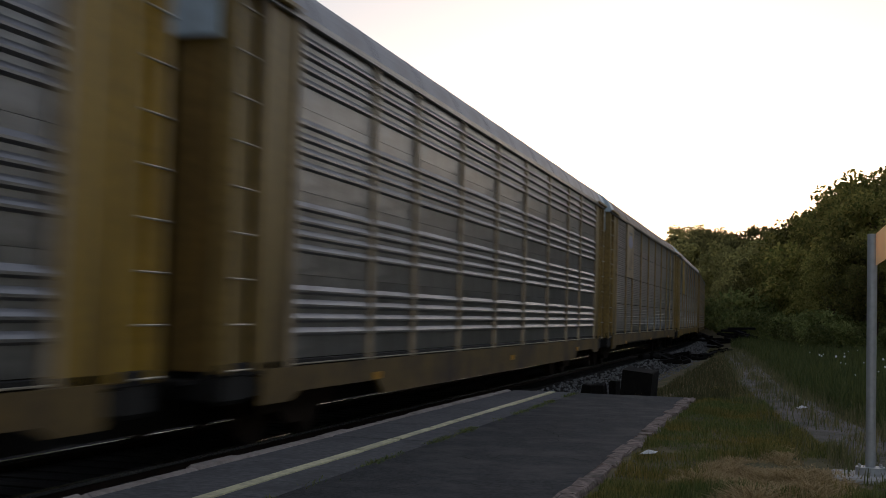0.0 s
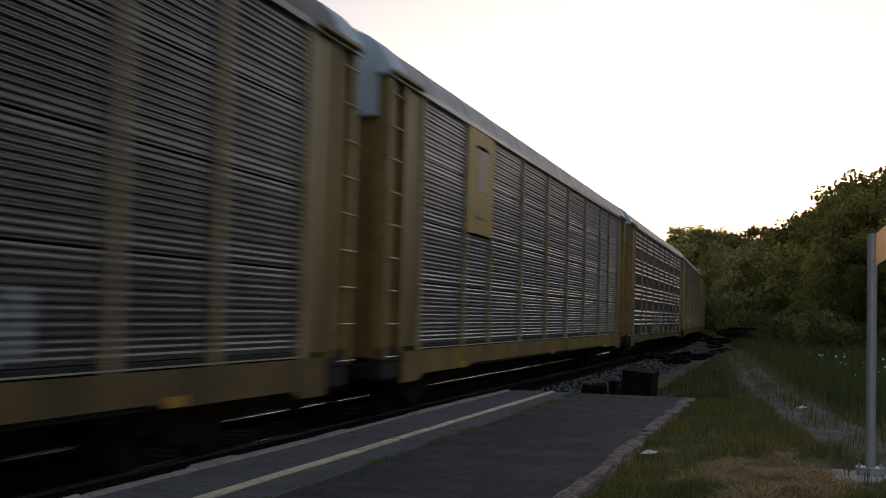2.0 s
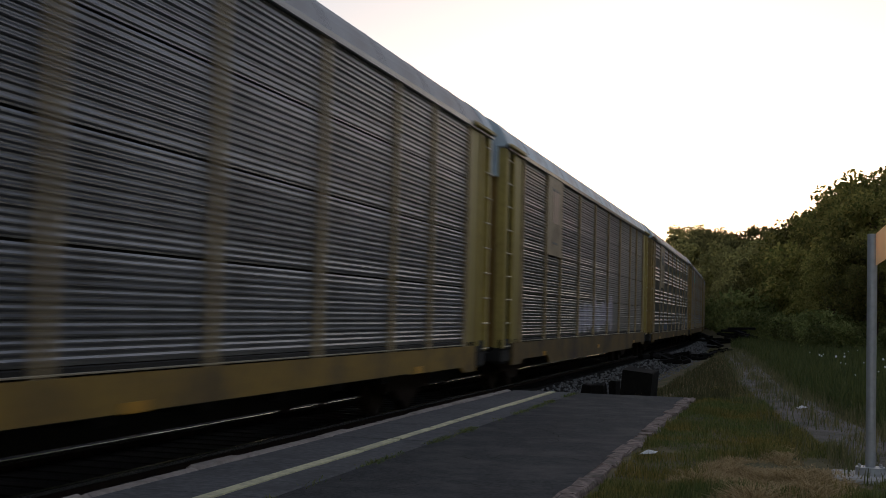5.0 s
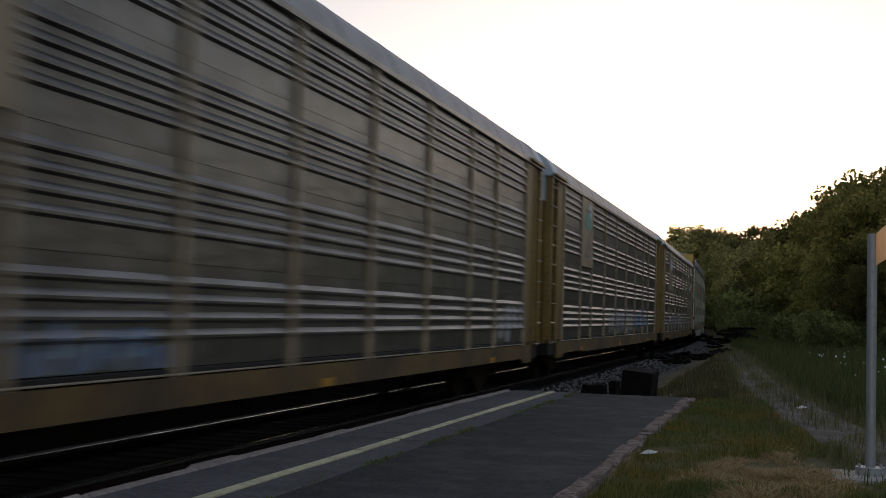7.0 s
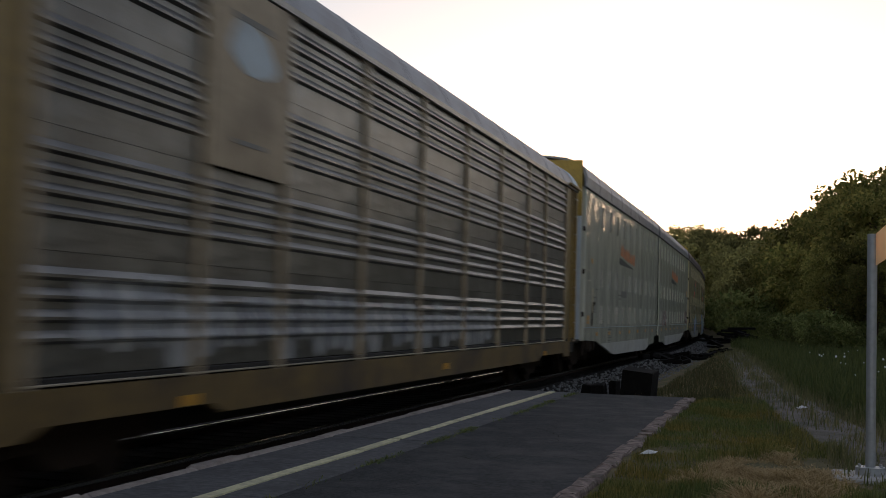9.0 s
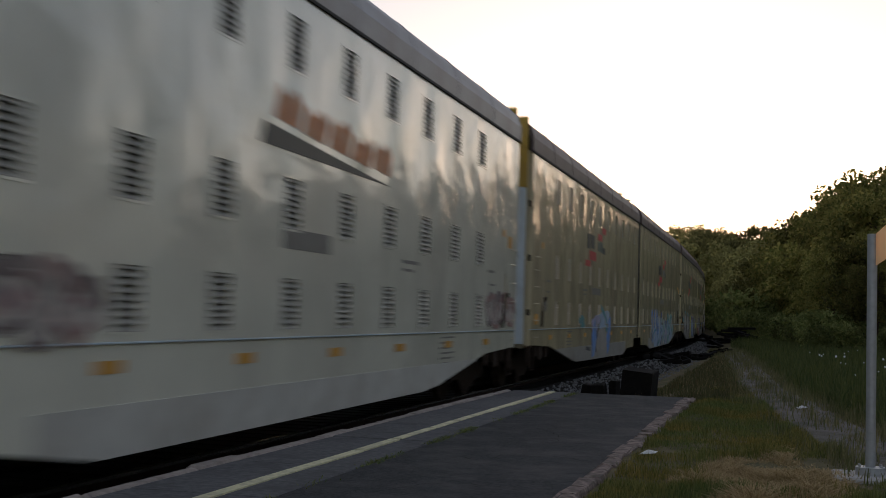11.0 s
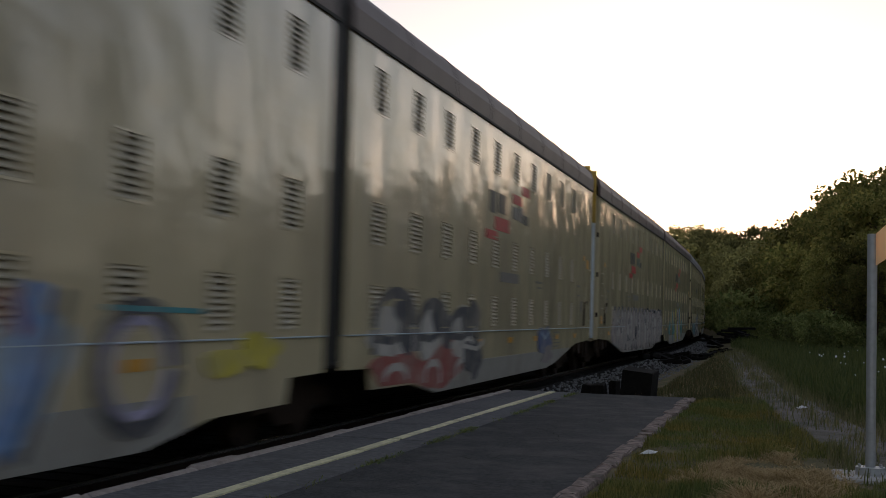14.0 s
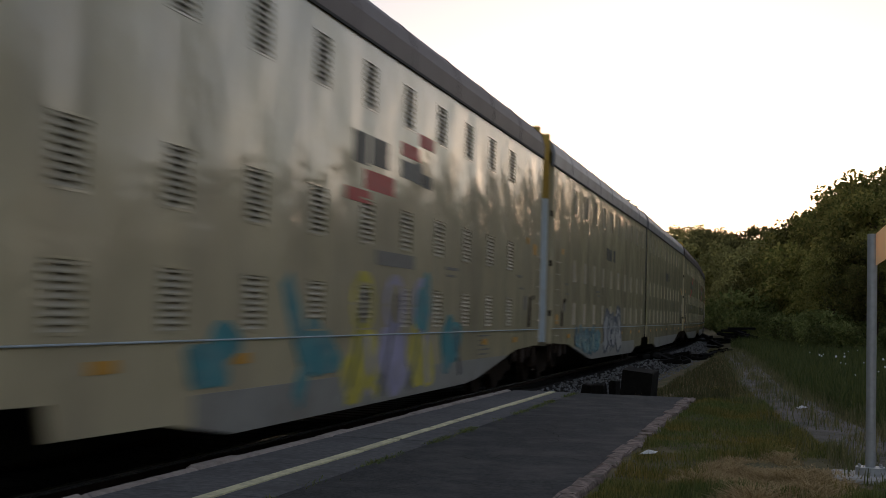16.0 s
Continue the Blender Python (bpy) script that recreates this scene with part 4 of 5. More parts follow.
SPRAY = {
    "blue": (island_colours("blue_spray", [(.14, .26, .40), (.25, .38, .47), (.18, .31, .44)]),
             island_colours("pale_blue_spray", [(.45, .50, .60), (.15, .2, .42), (.35, .45, .5), (.28, .26, .45)]),
             island_colours("navy_spray", [(.05, .08, .2), (.1, .2, .4)])),
    "lilac": (island_colours("lilac_spray", [(.42, .38, .50), (.5, .47, .55)]),
              island_colours("white_spray", [(.55, .53, .6), (.40, .36, .5)]),
              island_colours("violet_spray", [(.3, .25, .42), (.5, .47, .55)])),
    "green": (island_colours("seafoam_spray", [(.30, .42, .36), (.22, .40, .40), (.36, .46, .36)]),
              island_colours("teal_spray", [(.10, .30, .34), (.45, .5, .44), (.2, .36, .44)]),
              island_colours("dark_teal_spray", [(.05, .13, .17), (.1, .25, .3)])),
    "silver": (island_colours("silver_spray", [(.40, .41, .42), (.46, .46, .45)]),
               island_colours("grey_spray", [(.3, .3, .31), (.5, .5, .5)]),
               island_colours("charcoal_spray", [(.03, .045, .08), (.05, .07, .11)])),
    "pink": (island_colours("dusty_pink_spray", [(.48, .42, .38), (.52, .48, .44), (.45, .38, .36)]),
             island_colours("pale_pink_spray", [(.55, .5, .47), (.42, .3, .3)]),
             island_colours("brown_spray", [(.16, .12, .12), (.28, .14, .13)])),
}



def ink(name, colour):
    return material(name + "_spray_paint", colour, 0.55, 0, 0.25, 4, 0.05, 40, dirt=(0.42, 0.39, 0.33), dirt_scale=2.6, dirt_amount=0.55)


INK = {"white": ink("white", (.48, .465, .43)), "dust": ink("dusty_rose", (.39, .34, .31)), "grey": ink("grey", (.34, .32, .29)), "dark": ink("charcoal", (.045, .05, .07)), "teal": ink("teal", (.05, .26, .30)),
       "blue": ink("bright_blue", (.13, .27, .60)), "sky": ink("sky_blue", (.34, .46, .60)), "yellow": ink("lemon", (.62, .54, .04)), "red": ink("brick_red", (.30, .07, .06)),
       "navy": ink("navy", (.08, .12, .26)), "lilac": ink("lilac", (.40, .38, .55)), "smoke": ink("smoky", (.25, .22, .23)), "sea": ink("sea_green", (.24, .42, .38))}
LOW_D, LOW_Z = (.78, 3.4, 6.7, 7.6, 17.3, 18.7, 20.6, 20.7, 22), (1.02, .93, .49, .42, .36, .55, .57, .86, .88)


class Sprayer:
    """Sprays rounded strokes and clouds of paint on a unit's near wall; d runs from the coupler end, z is height."""

    def __init__(self, unit, yy, x):
        self.unit, self.yy, self.x, self.n = unit, yy, x, 0

    def put(self, geo, colour, name):
        part(name, geo, INK[colour], self.unit, "sprayed %s graffiti" % INK[colour].name.replace("_spray_paint", "").replace("_", " "))

    def depth(self):
        self.n += 1
        return self.x + .003 + .00022 * self.n

    def clamp(self, pts, lift=.03):
        return [(self.yy(d), max(z, float(np.interp(d, LOW_D, LOW_Z)) + lift)) for d, z in pts]

    def line(self, colour, pts, w):
        g = Geo()
        stroke(g, self.clamp(pts, .03 + w / 2), w, self.x - .015, self.depth())
        self.put(g, colour, "graffiti_stroke")

    def cloud(self, colour, d, z, rd, rz, seed, rough=.35):
        rnd = random.Random(seed)
        ph = [rnd.uniform(0, 6.28) for _ in range(3)]
        pts = []
        for i in range(26):
            a = 2 * math.pi * i / 26
            k = 1 + rough * (math.sin(2 * a + ph[0]) * .5 + math.sin(3 * a + ph[1]) * .35 + math.sin(5 * a + ph[2]) * .3)
            pts.append((d + math.cos(a) * rd * k, z + math.sin(a) * rz * k))
        g = Geo()
        g.plate(self.clamp(pts), self.x - .015, self.depth())
        self.put(g, colour, "graffiti_patch")

    def arch(self, colour, d0, d1, z0, z1, w, part_of=1.0):
        """An arched outline: up one leg, round and down the other; part_of under 1 keeps the top of it only."""
        m, r = (d0 + d1) / 2, (d1 - d0) / 2
        h = min(r * .9, (z1 - z0) * .5)
        legs = part_of >= 1
        pts = [(d0, z0)] if legs else []
        pts += [(m - r * math.cos(math.pi * k / 12), z1 - h + h * math.sin(math.pi * k / 12)) for k in range(13)]
        pts += [(d1, z0)] if legs else []
        self.line(colour, pts, w)

    def ring(self, colour, d, z, rd, rz, w):
        self.line(colour, [(d + rd * math.cos(6.2 * k / 20), z + rz * math.sin(6.2 * k / 20)) for k in range(21)], w)

    def slab(self, colour, d0, d1, z0, z1):
        m, r = (d0 + d1) / 2, (d1 - d0) / 2
        pts = [(d0, z0), (d1, z0)] + [(m + r * math.cos(math.pi * k / 10), z1 - .35 + .35 * math.sin(math.pi * k / 10)) for k in range(11)]
        g = Geo()
        g.plate(self.clamp(pts), self.x - .015, self.depth())
        self.put(g, colour, "graffiti_letter")


def blue_legs(p):
    p.cloud("sky", 12.4, 1.55, 1.3, .30, 1)
    p.cloud("lilac", 10.8, 1.45, .8, .22, 2)
    p.cloud("grey", 12.2, .95, 1.0, .4, 3)
    p.line("teal", [(11.9, 1.95), (12.6, 1.75), (13.2, 1.5), (13.3, 1.2)], .16)
    p.line("blue", [(10.2, .4), (10.4, .8), (10.7, 1.15), (10.9, 1.3)], .75)
    p.line("blue", [(13.4, .4), (13.7, .9), (13.85, 1.3), (13.8, 1.6)], .62)
    p.line("dark", [(11.0, .6), (11.3, 1.2), (11.8, 1.55)], .07)
    p.line("dark", [(9.0, .75), (9.8, .7)], .1)
    p.cloud("teal", 8.2, 1.5, .5, .16, 5)


def sea_faces(p):
    rnd = random.Random(23)
    for k, d in enumerate((6.4, 7.5, 8.4, 9.7, 10.8, 12.1, 13.4, 14.4, 15.5, 16.6)):
        rd = rnd.uniform(.5, 1.0)
        base = ("sea", "sky", "sea", "lilac", "sea", "sky", "sky", "blue", "sky", "grey")[k]
        p.cloud(base, d, 1.0 + rnd.uniform(-.25, .2), rd * 1.3, rnd.uniform(.35, .6), 20 + k, .5)
        p.cloud("white" if k % 3 == 0 else "sky", d + rnd.uniform(-.3, .3), 1.25 + rnd.uniform(-.2, .2), rd * .4, .3, 30 + k, .5)
        for _ in range(3):
            z, a = rnd.uniform(.55, 1.6), rnd.uniform(-.4, .4)
            p.line(rnd.choice(("teal", "navy", "sea", "dark") if k % 2 else ("teal", "blue", "white")),
                   [(d - rd * .7, z), (d - rd * .1, z + a * .5 + .1), (d + rd * .5, z + a), (d + rd * .7, z + a - .2)], rnd.uniform(.07, .2))
        if k in (0, 2, 5, 7):
            p.arch("teal" if k < 5 else "navy", d - rd * .7, d + rd * .6, .9, 1.75 + rnd.uniform(0, .2), .15)
        if k > 6:
            p.line("blue", [(d, 1.95), (d + .3, 1.6), (d - .1, 1.2), (d - .3, .6)], .24)


def bubble_letters(p):
    p.cloud("teal", 3.4, 1.6, .5, .2, 3)
    for k, (d0, d1) in enumerate(((4.4, 6.75), (7.05, 8.95), (9.2, 10.6))):
        top, mid = 1.98 - .08 * k, (d0 + d1) / 2
        p.cloud("white", mid, 1.35, (d1 - d0) * .44, .5, 140 + k, .25)
        p.cloud("grey", mid + .1, .72, (d1 - d0) * .5, .24, 50 + k, .3)
        p.line("dark", [(d0 - .25, .5), (d0 + .05, 1.0), (d0 + .1, 1.5), (d0 + .45, top - .1), (mid, top), (d1 - .35, top - .12), (d1 - .1, 1.45)], .17)
        p.line("dark", [(d1 - .1, 1.45), (d1 - .05, 1.0), (d1 - .3, .45)], .22 - .05 * k)
        p.line("teal", [(d0 + .4, top + .0), (mid, top + .09), (d1 - .3, top - .02)], .11)
        p.line("grey", [(mid - .3, .5), (mid - .1, .95)], .3)
        p.line("dark", [(d0 + .5, 1.22), (mid + .2, 1.17)], .09)
        if k == 0:
            p.line("dark", [(d0 - .3, 1.1), (d0 + 1.2, 1.04)], .13)
    p.line("dark", [(9.9, 1.0), (9.9, .55)], .34)
    p.slab("yellow", 10.95, 12.55, .42, 1.9)
    p.arch("dark", 10.9, 12.6, .42, 1.95, .10)
    p.line("dark", [(11.5, 1.42), (12.0, 1.42)], .10)
    p.line("dark", [(11.5, .98), (12.0, .98)], .10)
    for k, d in enumerate((13.3, 14.4, 15.5)):
        p.cloud("sky", d, 1.15, .55, .5, 60 + k)
        p.line("blue", [(d - .4, .5), (d, 1.1), (d + .1, 1.8)], .30)
        p.line("dark", [(d - .1, .45), (d + .3, 1.1), (d + .5, 1.75)], .12)
        p.line("red", [(d - .3, 1.75), (d - .1, 1.4)], .14)
    p.ring("dark", 17.2, 1.1, .72, .55, .15)
    p.ring("lilac", 17.2, 1.1, .55, .42, .08)
    p.line("teal", [(16.6, 1.62), (18.4, 1.6)], .05)
    p.cloud("yellow", 19.5, 1.15, .8, .2, 72, .6)


def black_and_red(p):
    p.cloud("red", 19.4, .75, 1.5, .35, 80)
    p.cloud("red", 17.0, .8, 1.3, .4, 81)
    for k, (d, rd) in enumerate(((19.6, 1.0), (17.6, .8), (15.6, 1.0))):
        p.cloud("white", d, 1.35, rd * 1.1, .38, 82 + k)
        p.cloud("dark", d - .45, 1.5, rd * .55, .34, 86 + k, .6)
        p.arch("dark", d - rd, d + rd, 1.05, 1.92 - .12 * k, .17)
        p.line("dark", [(d + rd * 1.1, 1.28), (d + rd * .2, 1.22), (d - rd * .6, 1.34)], .12)
        p.line("white", [(d + rd * .9, 1.1), (d, 1.05)], .12)
        p.arch("white", d - rd * .6, d + rd * .5, .5, .85, .12)
    p.cloud("dark", 14.9, .85, .6, .38, 90)
    p.line("white", [(15.6, 1.08), (14.6, 1.0), (14.1, 1.15)], .08)
    p.cloud("navy", 7.8, 1.0, .8, .42, 91)
    p.cloud("smoke", 7.5, .72, .6, .22, 92)
    p.line("sky", [(8.3, 1.25), (7.8, 1.1), (7.3, 1.28)], .07)


def pale_blots(p):
    rnd = random.Random(17)
    d = 4.2
    k = 0
    while d < 20.6:
        w = rnd.uniform(.75, 1.2)
        p.cloud("grey" if k % 2 else "dust", d + w / 2, 1.15, w * .7, .72, 100 + k, .25)
        p.cloud("white" if k % 3 else "dust", d + w * .5, 1.3 + rnd.uniform(-.15, .15), w * .3, .42, 300 + k, .4)
        p.arch("smoke", d, d + w, .7, 1.9 + rnd.uniform(-.1, .08), .10)
        p.line("dark", [(d + w * .35, 1.97 + rnd.uniform(-.1, .05)), (d + w * .75, 1.95)], .12)
        for _ in range(7):
            p.cloud("smoke" if rnd.random() < .6 else "dark", d + rnd.uniform(0, w), rnd.choice((.62, .9, 1.25, 1.5)) + rnd.uniform(-.08, .08), rnd.uniform(.06, .17), rnd.uniform(.05, .17), rnd.random())
        d += w
        k += 1
    p.line("dark", [(10.7, .9), (10.9, 1.25)], .35)


def teal_yellow_letters(p):
    p.cloud("teal", 17.8, 1.15, .55, .3, 120, .5)
    p.line("teal", [(15.6, .5), (15.3, 1.0), (15.7, 1.5), (16.0, 2.0)], .34)
    p.cloud("teal", 14.9, 1.15, .6, .35, 121)
    for k, d in enumerate((13.3, 11.9, 10.5)):
        p.cloud("yellow" if k != 1 else "lilac", d, .95, .7, .48, 122 + k)
        p.ring("yellow" if k == 0 else "lilac", d, 1.75, .42, .36, .14)
        p.line("dark", [(d + .6, .5), (d + .2, 1.1), (d - .1, 1.9)], .12)
        p.line("lilac", [(d - .4, .5), (d - .2, 1.3)], .2)
    p.cloud("teal", 10.4, 1.75, .42, .42, 130)
    p.cloud("teal", 8.7, 1.15, .55, .5, 131)
    p.line("yellow", [(13.9, .5), (13.2, .8), (12.6, .5)], .18)
    p.line("dark", [(8.0, .6), (8.4, 1.4)], .12)


# ---------------------------------------------------------------- train: ribbed autorack car
def rack_car(kind, roof_mat, end_mat, panel_mat, emblem=None, tags=(), sill=0.50, label="", seed=0):
    rnd = random.Random(seed)
    car = new("autorack_car")
    tagged(car, label or "galvanised ribbed autorack car with yellow ends and sill", "freight car", "cars of the train")
    base, row_h, cols = PANEL_Z0[kind], ROW_H[kind], COLS[kind]
    E = CAR_LEN / 2 - 0.70           # body end
    P = sum(cols) / 2                # panel field end
    top = RACK_TOP
    sill_mat = SILL_GOLD if panel_mat is GALV_FINE else SILL
    # flatcar: side sills, floor
    for sx in (-1, 1):
        part("side_sill", lambda: Geo().plate([(.95 - E, .60), (.95 - E, base - .085), (E - .95, base - .085), (E - .95, .60), (11.9, .60), (11.6, .70), (8.7, .70), (8.4, sill), (-8.4, sill), (-8.7, .70), (-11.6, .70), (-11.9, .60)], -.03, .03),
             sill_mat, car, at=(sx * (HALF_W - .04), 0, 0), key="sill%.2f" % sill)
        # recessed near-black strip puts shade into the gap below the panels
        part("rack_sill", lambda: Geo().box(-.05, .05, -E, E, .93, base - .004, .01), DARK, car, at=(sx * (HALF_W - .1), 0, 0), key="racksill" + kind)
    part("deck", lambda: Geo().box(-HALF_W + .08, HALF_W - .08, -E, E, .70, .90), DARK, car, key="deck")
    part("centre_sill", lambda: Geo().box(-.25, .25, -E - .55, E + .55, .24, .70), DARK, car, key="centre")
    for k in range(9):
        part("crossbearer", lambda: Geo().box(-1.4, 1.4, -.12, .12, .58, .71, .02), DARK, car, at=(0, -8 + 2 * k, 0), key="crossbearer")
    for sy in (-1, 1):
        part("coupler", lambda: Geo().box(-.12, .12, -.42, .42, .70, .98, .04), IRON, car, at=(0, sy * (E + .62), 0), key="coupler")
        truck_parts(car, sy * 10.2)
    # panels
    y = -P
    edges = [y]
    for ci, w in enumerate(cols):
        for r in range(ROWS):
            z = base + r * row_h + .006
            if emblem and ci == 1 and r >= 2:
                continue
            part("side_panel", lambda: panel_geo(w - .13, kind), panel_mat, car, at=(HALF_W - .06, y + .065, z), key="p%s%.2f" % (kind, w))
        y += w
        edges.append(y)
    # the far side, rows of the same panels in full-length sheets
    for r in range(ROWS):
        ob = part("far_side_panel", lambda: panel_geo(2 * P, kind), panel_mat, car, at=(-HALF_W + .06, P, base + r * row_h + .006), key="far%s" % kind, rz=math.pi)
    # bright worn ledge under each panel
    for ci, w in enumerate(cols):
        part("panel_ledge", lambda: Geo().box(-.03, .02, .07, w - .07, -.008, .008, .002), RUNG, car, at=(HALF_W - .03, edges[ci], base - .06), key="ledge%.2f" % w)
    # posts
    for i, y in enumerate(edges):
        part("side_post", lambda: Geo().box(-.05, .035, -.065, .065, base - .10, top + .02, .012), POST_GOLD if kind == "fine" else POST, car, at=(HALF_W - .04, y, 0), key="post" + kind)
    # near-black box behind the panels, its colour standing for the shaded inside
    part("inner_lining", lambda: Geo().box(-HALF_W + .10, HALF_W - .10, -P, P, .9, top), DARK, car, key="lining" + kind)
    # eaves
    for sx in (-1, 1):
        part("eave_rail", lambda: Geo().box(-.04, .05, -E, E, top - .04, top + .06, .012), panel_mat, car, at=(sx * (HALF_W - .04), 0, 0), key="eave")
    # roof: shallow arch, sheets with standing seams
    W = HALF_W - .01
    arch = [(W, top + .06), (W - .08, top + .24), (W - .17, top + .38), (W - .30, top + .51), (W - .46, top + .60), (W - .65, top + .67), (W - 1.1, top + .75)]
    outline = arch + [(0, top + .78)] + [(-x, z) for x, z in arch[::-1]]
    under = [(x * .97, z - .05) for x, z in outline[::-1]]
    SH = 2 * (E + .05) / 12
    for i in range(12):
        part("roof_sheet", lambda: Geo().prism(outline + under, 0.012, SH - .012), roof_mat, car, at=(0, -E - .05 + i * SH, 0), key="roofsheet")
        part("roof_seam", lambda: Geo().prism([(x * 1.003, z + .006) for x, z in outline] + under, -.02, .02), roof_mat, car, at=(0, -E - .03 + i * SH, 0), key="roofseam")
    # ends: corner sheets, posts, ladders, door
    for sy in (-1, 1):
        for sx in (-1, 1):
            part("end_sheet", lambda: Geo().box(-.03, .0, 0, E - P - .82, base - .1, top, .006), end_mat, car,
                 at=(sx * (HALF_W - .05) + (.03 if sx < 0 else 0), (P + .065) if sy > 0 else -E + .755, 0), key="endsheet" + kind)
            part("corner_post", lambda: Geo().box(-.10, .10, -.09, .09, .95, top + .05, .02), end_mat, car, at=(sx * (HALF_W - .12), sy * (E - .09), 0), key="corner")
            part("brace_post", lambda: Geo().box(-.03, .05, -.06, .06, base - .1, top, .012), end_mat, car, at=(sx * (HALF_W - .06), sy * (E - .78), 0), key="brace" + kind)
        for sx in (-1, 1):
            part("corner_sheet", lambda: Geo().box(-.03, .0, -.26, .26, base - .3, top, .006), end_mat, car,
                 at=(sx * (HALF_W - .11) + (.03 if sx < 0 else 0), sy * (E - .40), 0), key="cornersheet" + kind)
        ladder(car, HALF_W + .0, sy * (E - .26), 1.0, 4.75, 9, .44)
        for k in range(5):
            part("door_panel", lambda: Geo().box(-.27, .27, -.02, .02, .98, top + .05, .01), DOOR, car,
                 at=(-1.18 + .59 * k, sy * (E - .06 + (.05 if k % 2 else 0)), 0), key="doorpanel")
        for sx in (-1, 1):
            part("eave_cap", lambda: Geo().box(-.08, .09, -.75, .75, -.03, .045, .015), end_mat, car, at=(sx * (HALF_W - .02), sy * (E - .8), top + .04), key="eavecap")
        for zz in (2.3, 4.1):
            part("door_lock", lambda: Geo().box(-.09, .09, -.035, .035, -.06, .06, .02), IRON, car, at=(.62, sy * (E + .02), zz), key="doorlock")
        part("roof_end", lambda: Geo().prism([(x * 1.006, z + .012) for x, z in outline] + under[:1] + [(0, top + .05)] + under[-1:], -.42, .42), BRIGHT, car, "pale primed roof end", at=(0, sy * (E - .33), 0), key="roofend")
        part("roof_bulkhead", lambda: Geo().plate([(-.03, 4.42), (.03, 4.42), (.03, top + .1), (-.03, top + .1)], -HALF_W + .2, HALF_W - .2), BRIGHT, car, "pale blue primed end bulkhead", at=(0, sy * (E + .05), 0), key="bulkhead")
        part("end_platform", lambda: Geo().box(-1.3, 1.3, -.16, .16, .86, .90), DARK, car, at=(0, sy * (E + .2), 0), key="endplat")
        part("brake_box", lambda: Geo().box(-.14, .10, -.34, .34, -.36, .02, .05), DARK, car, at=(HALF_W - .16, sy * (E - .35), 1.0), key="brakebox")
    # stains, stencils and emblem plate
    if emblem:
        z0 = base + 2 * row_h + .01
        y0 = edges[1] + .07
        w = cols[1] - .14
        part("emblem_plate", lambda: Geo().box(-.02, .0, 0, w, 0, 2 * row_h - .03, .006), PLATE_GOLD if panel_mat is GALV_FINE else POST, car, "faded yellow emblem plate", at=(HALF_W + .0, y0, z0), key="emblem" + kind)
        g = Geo()
        if emblem is PINK_PAINT:
            g.box(HALF_W - .001, HALF_W + .006, y0 + w * .30, y0 + w * .74, z0 + .78, z0 + 1.62, .002)
            part("emblem_mark", g, emblem, car, "faded rectangular emblem panel")
        else:
            blob(g, y0 + w * .5, z0 + 1.28, w * .32, .26, rnd, HALF_W - .001, HALF_W + .006, 18, .18)
            part("emblem_mark", g, emblem, car, "faded emblem shape")
            if emblem is TEAL_PAINT:
                part("emblem_mark", Geo().box(HALF_W - .001, HALF_W + .005, y0 + w * .5, y0 + w * .85, z0 + 1.35, z0 + 1.8, .002), BRIGHT, car, "pale emblem corner")
        part("stencil_bar", Geo().box(HALF_W - .001, HALF_W + .006, y0 + w * .25, y0 + w * .75, z0 + 1.55, z0 + 1.62), GREY_PAINT, car)
        part("stencil_bar", Geo().box(HALF_W - .001, HALF_W + .006, y0 + w * .3, y0 + w * .7, z0 + .28, z0 + .33), GREY_PAINT, car)
    for k, (y0, y1, z0, z1, mats) in enumerate(tags):
        graffiti_on_ribs(car, kind, y0, y1, z0, z1, SPRAY[mats], seed * 7 + k)
    for yy in (-9.0, 0.0, 9.0):
        part("reflector", lambda: Geo().box(0, .012, -.16, .16, -.05, .05), REFLECTOR, car, at=(HALF_W - .012, yy + rnd.uniform(-.3, .3), .76), key="reflector")
    return car


# ---------------------------------------------------------------- train: smooth-sided articulated autorack unit
UNIT_LEN = 22.15


def wall_with_holes(ys, zs, x0, x1):
    """One sheet wall in a grid of ys and zs, with an opening in every odd cell of both."""
    g = Geo()
    ny, nz = len(ys), len(zs)
    g.v = [(x, y, z) for x in (x0, x1) for z in zs for y in ys]

    def at(s, j, i):
        return s * ny * nz + j * ny + i
    solid = lambda j, i: 0 <= j < nz - 1 and 0 <= i < ny - 1 and not (j % 2 and i % 2)
    for j in range(nz - 1):
        for i in range(ny - 1):
            if not solid(j, i):
                continue
            g.f += [(at(1, j, i), at(1, j, i + 1), at(1, j + 1, i + 1), at(1, j + 1, i)), (at(0, j, i), at(0, j + 1, i), at(0, j + 1, i + 1), at(0, j, i + 1))]
            if not solid(j, i - 1):
                g.f.append((at(0, j, i), at(1, j, i), at(1, j + 1, i), at(0, j + 1, i)))
            if not solid(j, i + 1):
                g.f.append((at(0, j, i + 1), at(0, j + 1, i + 1), at(1, j + 1, i + 1), at(1, j, i + 1)))
            if not solid(j - 1, i):
                g.f.append((at(0, j, i), at(0, j, i + 1), at(1, j, i + 1), at(1, j, i)))
            if not solid(j + 1, i):
                g.f.append((at(0, j + 1, i), at(1, j + 1, i), at(1, j + 1, i + 1), at(0, j + 1, i + 1)))
    return g


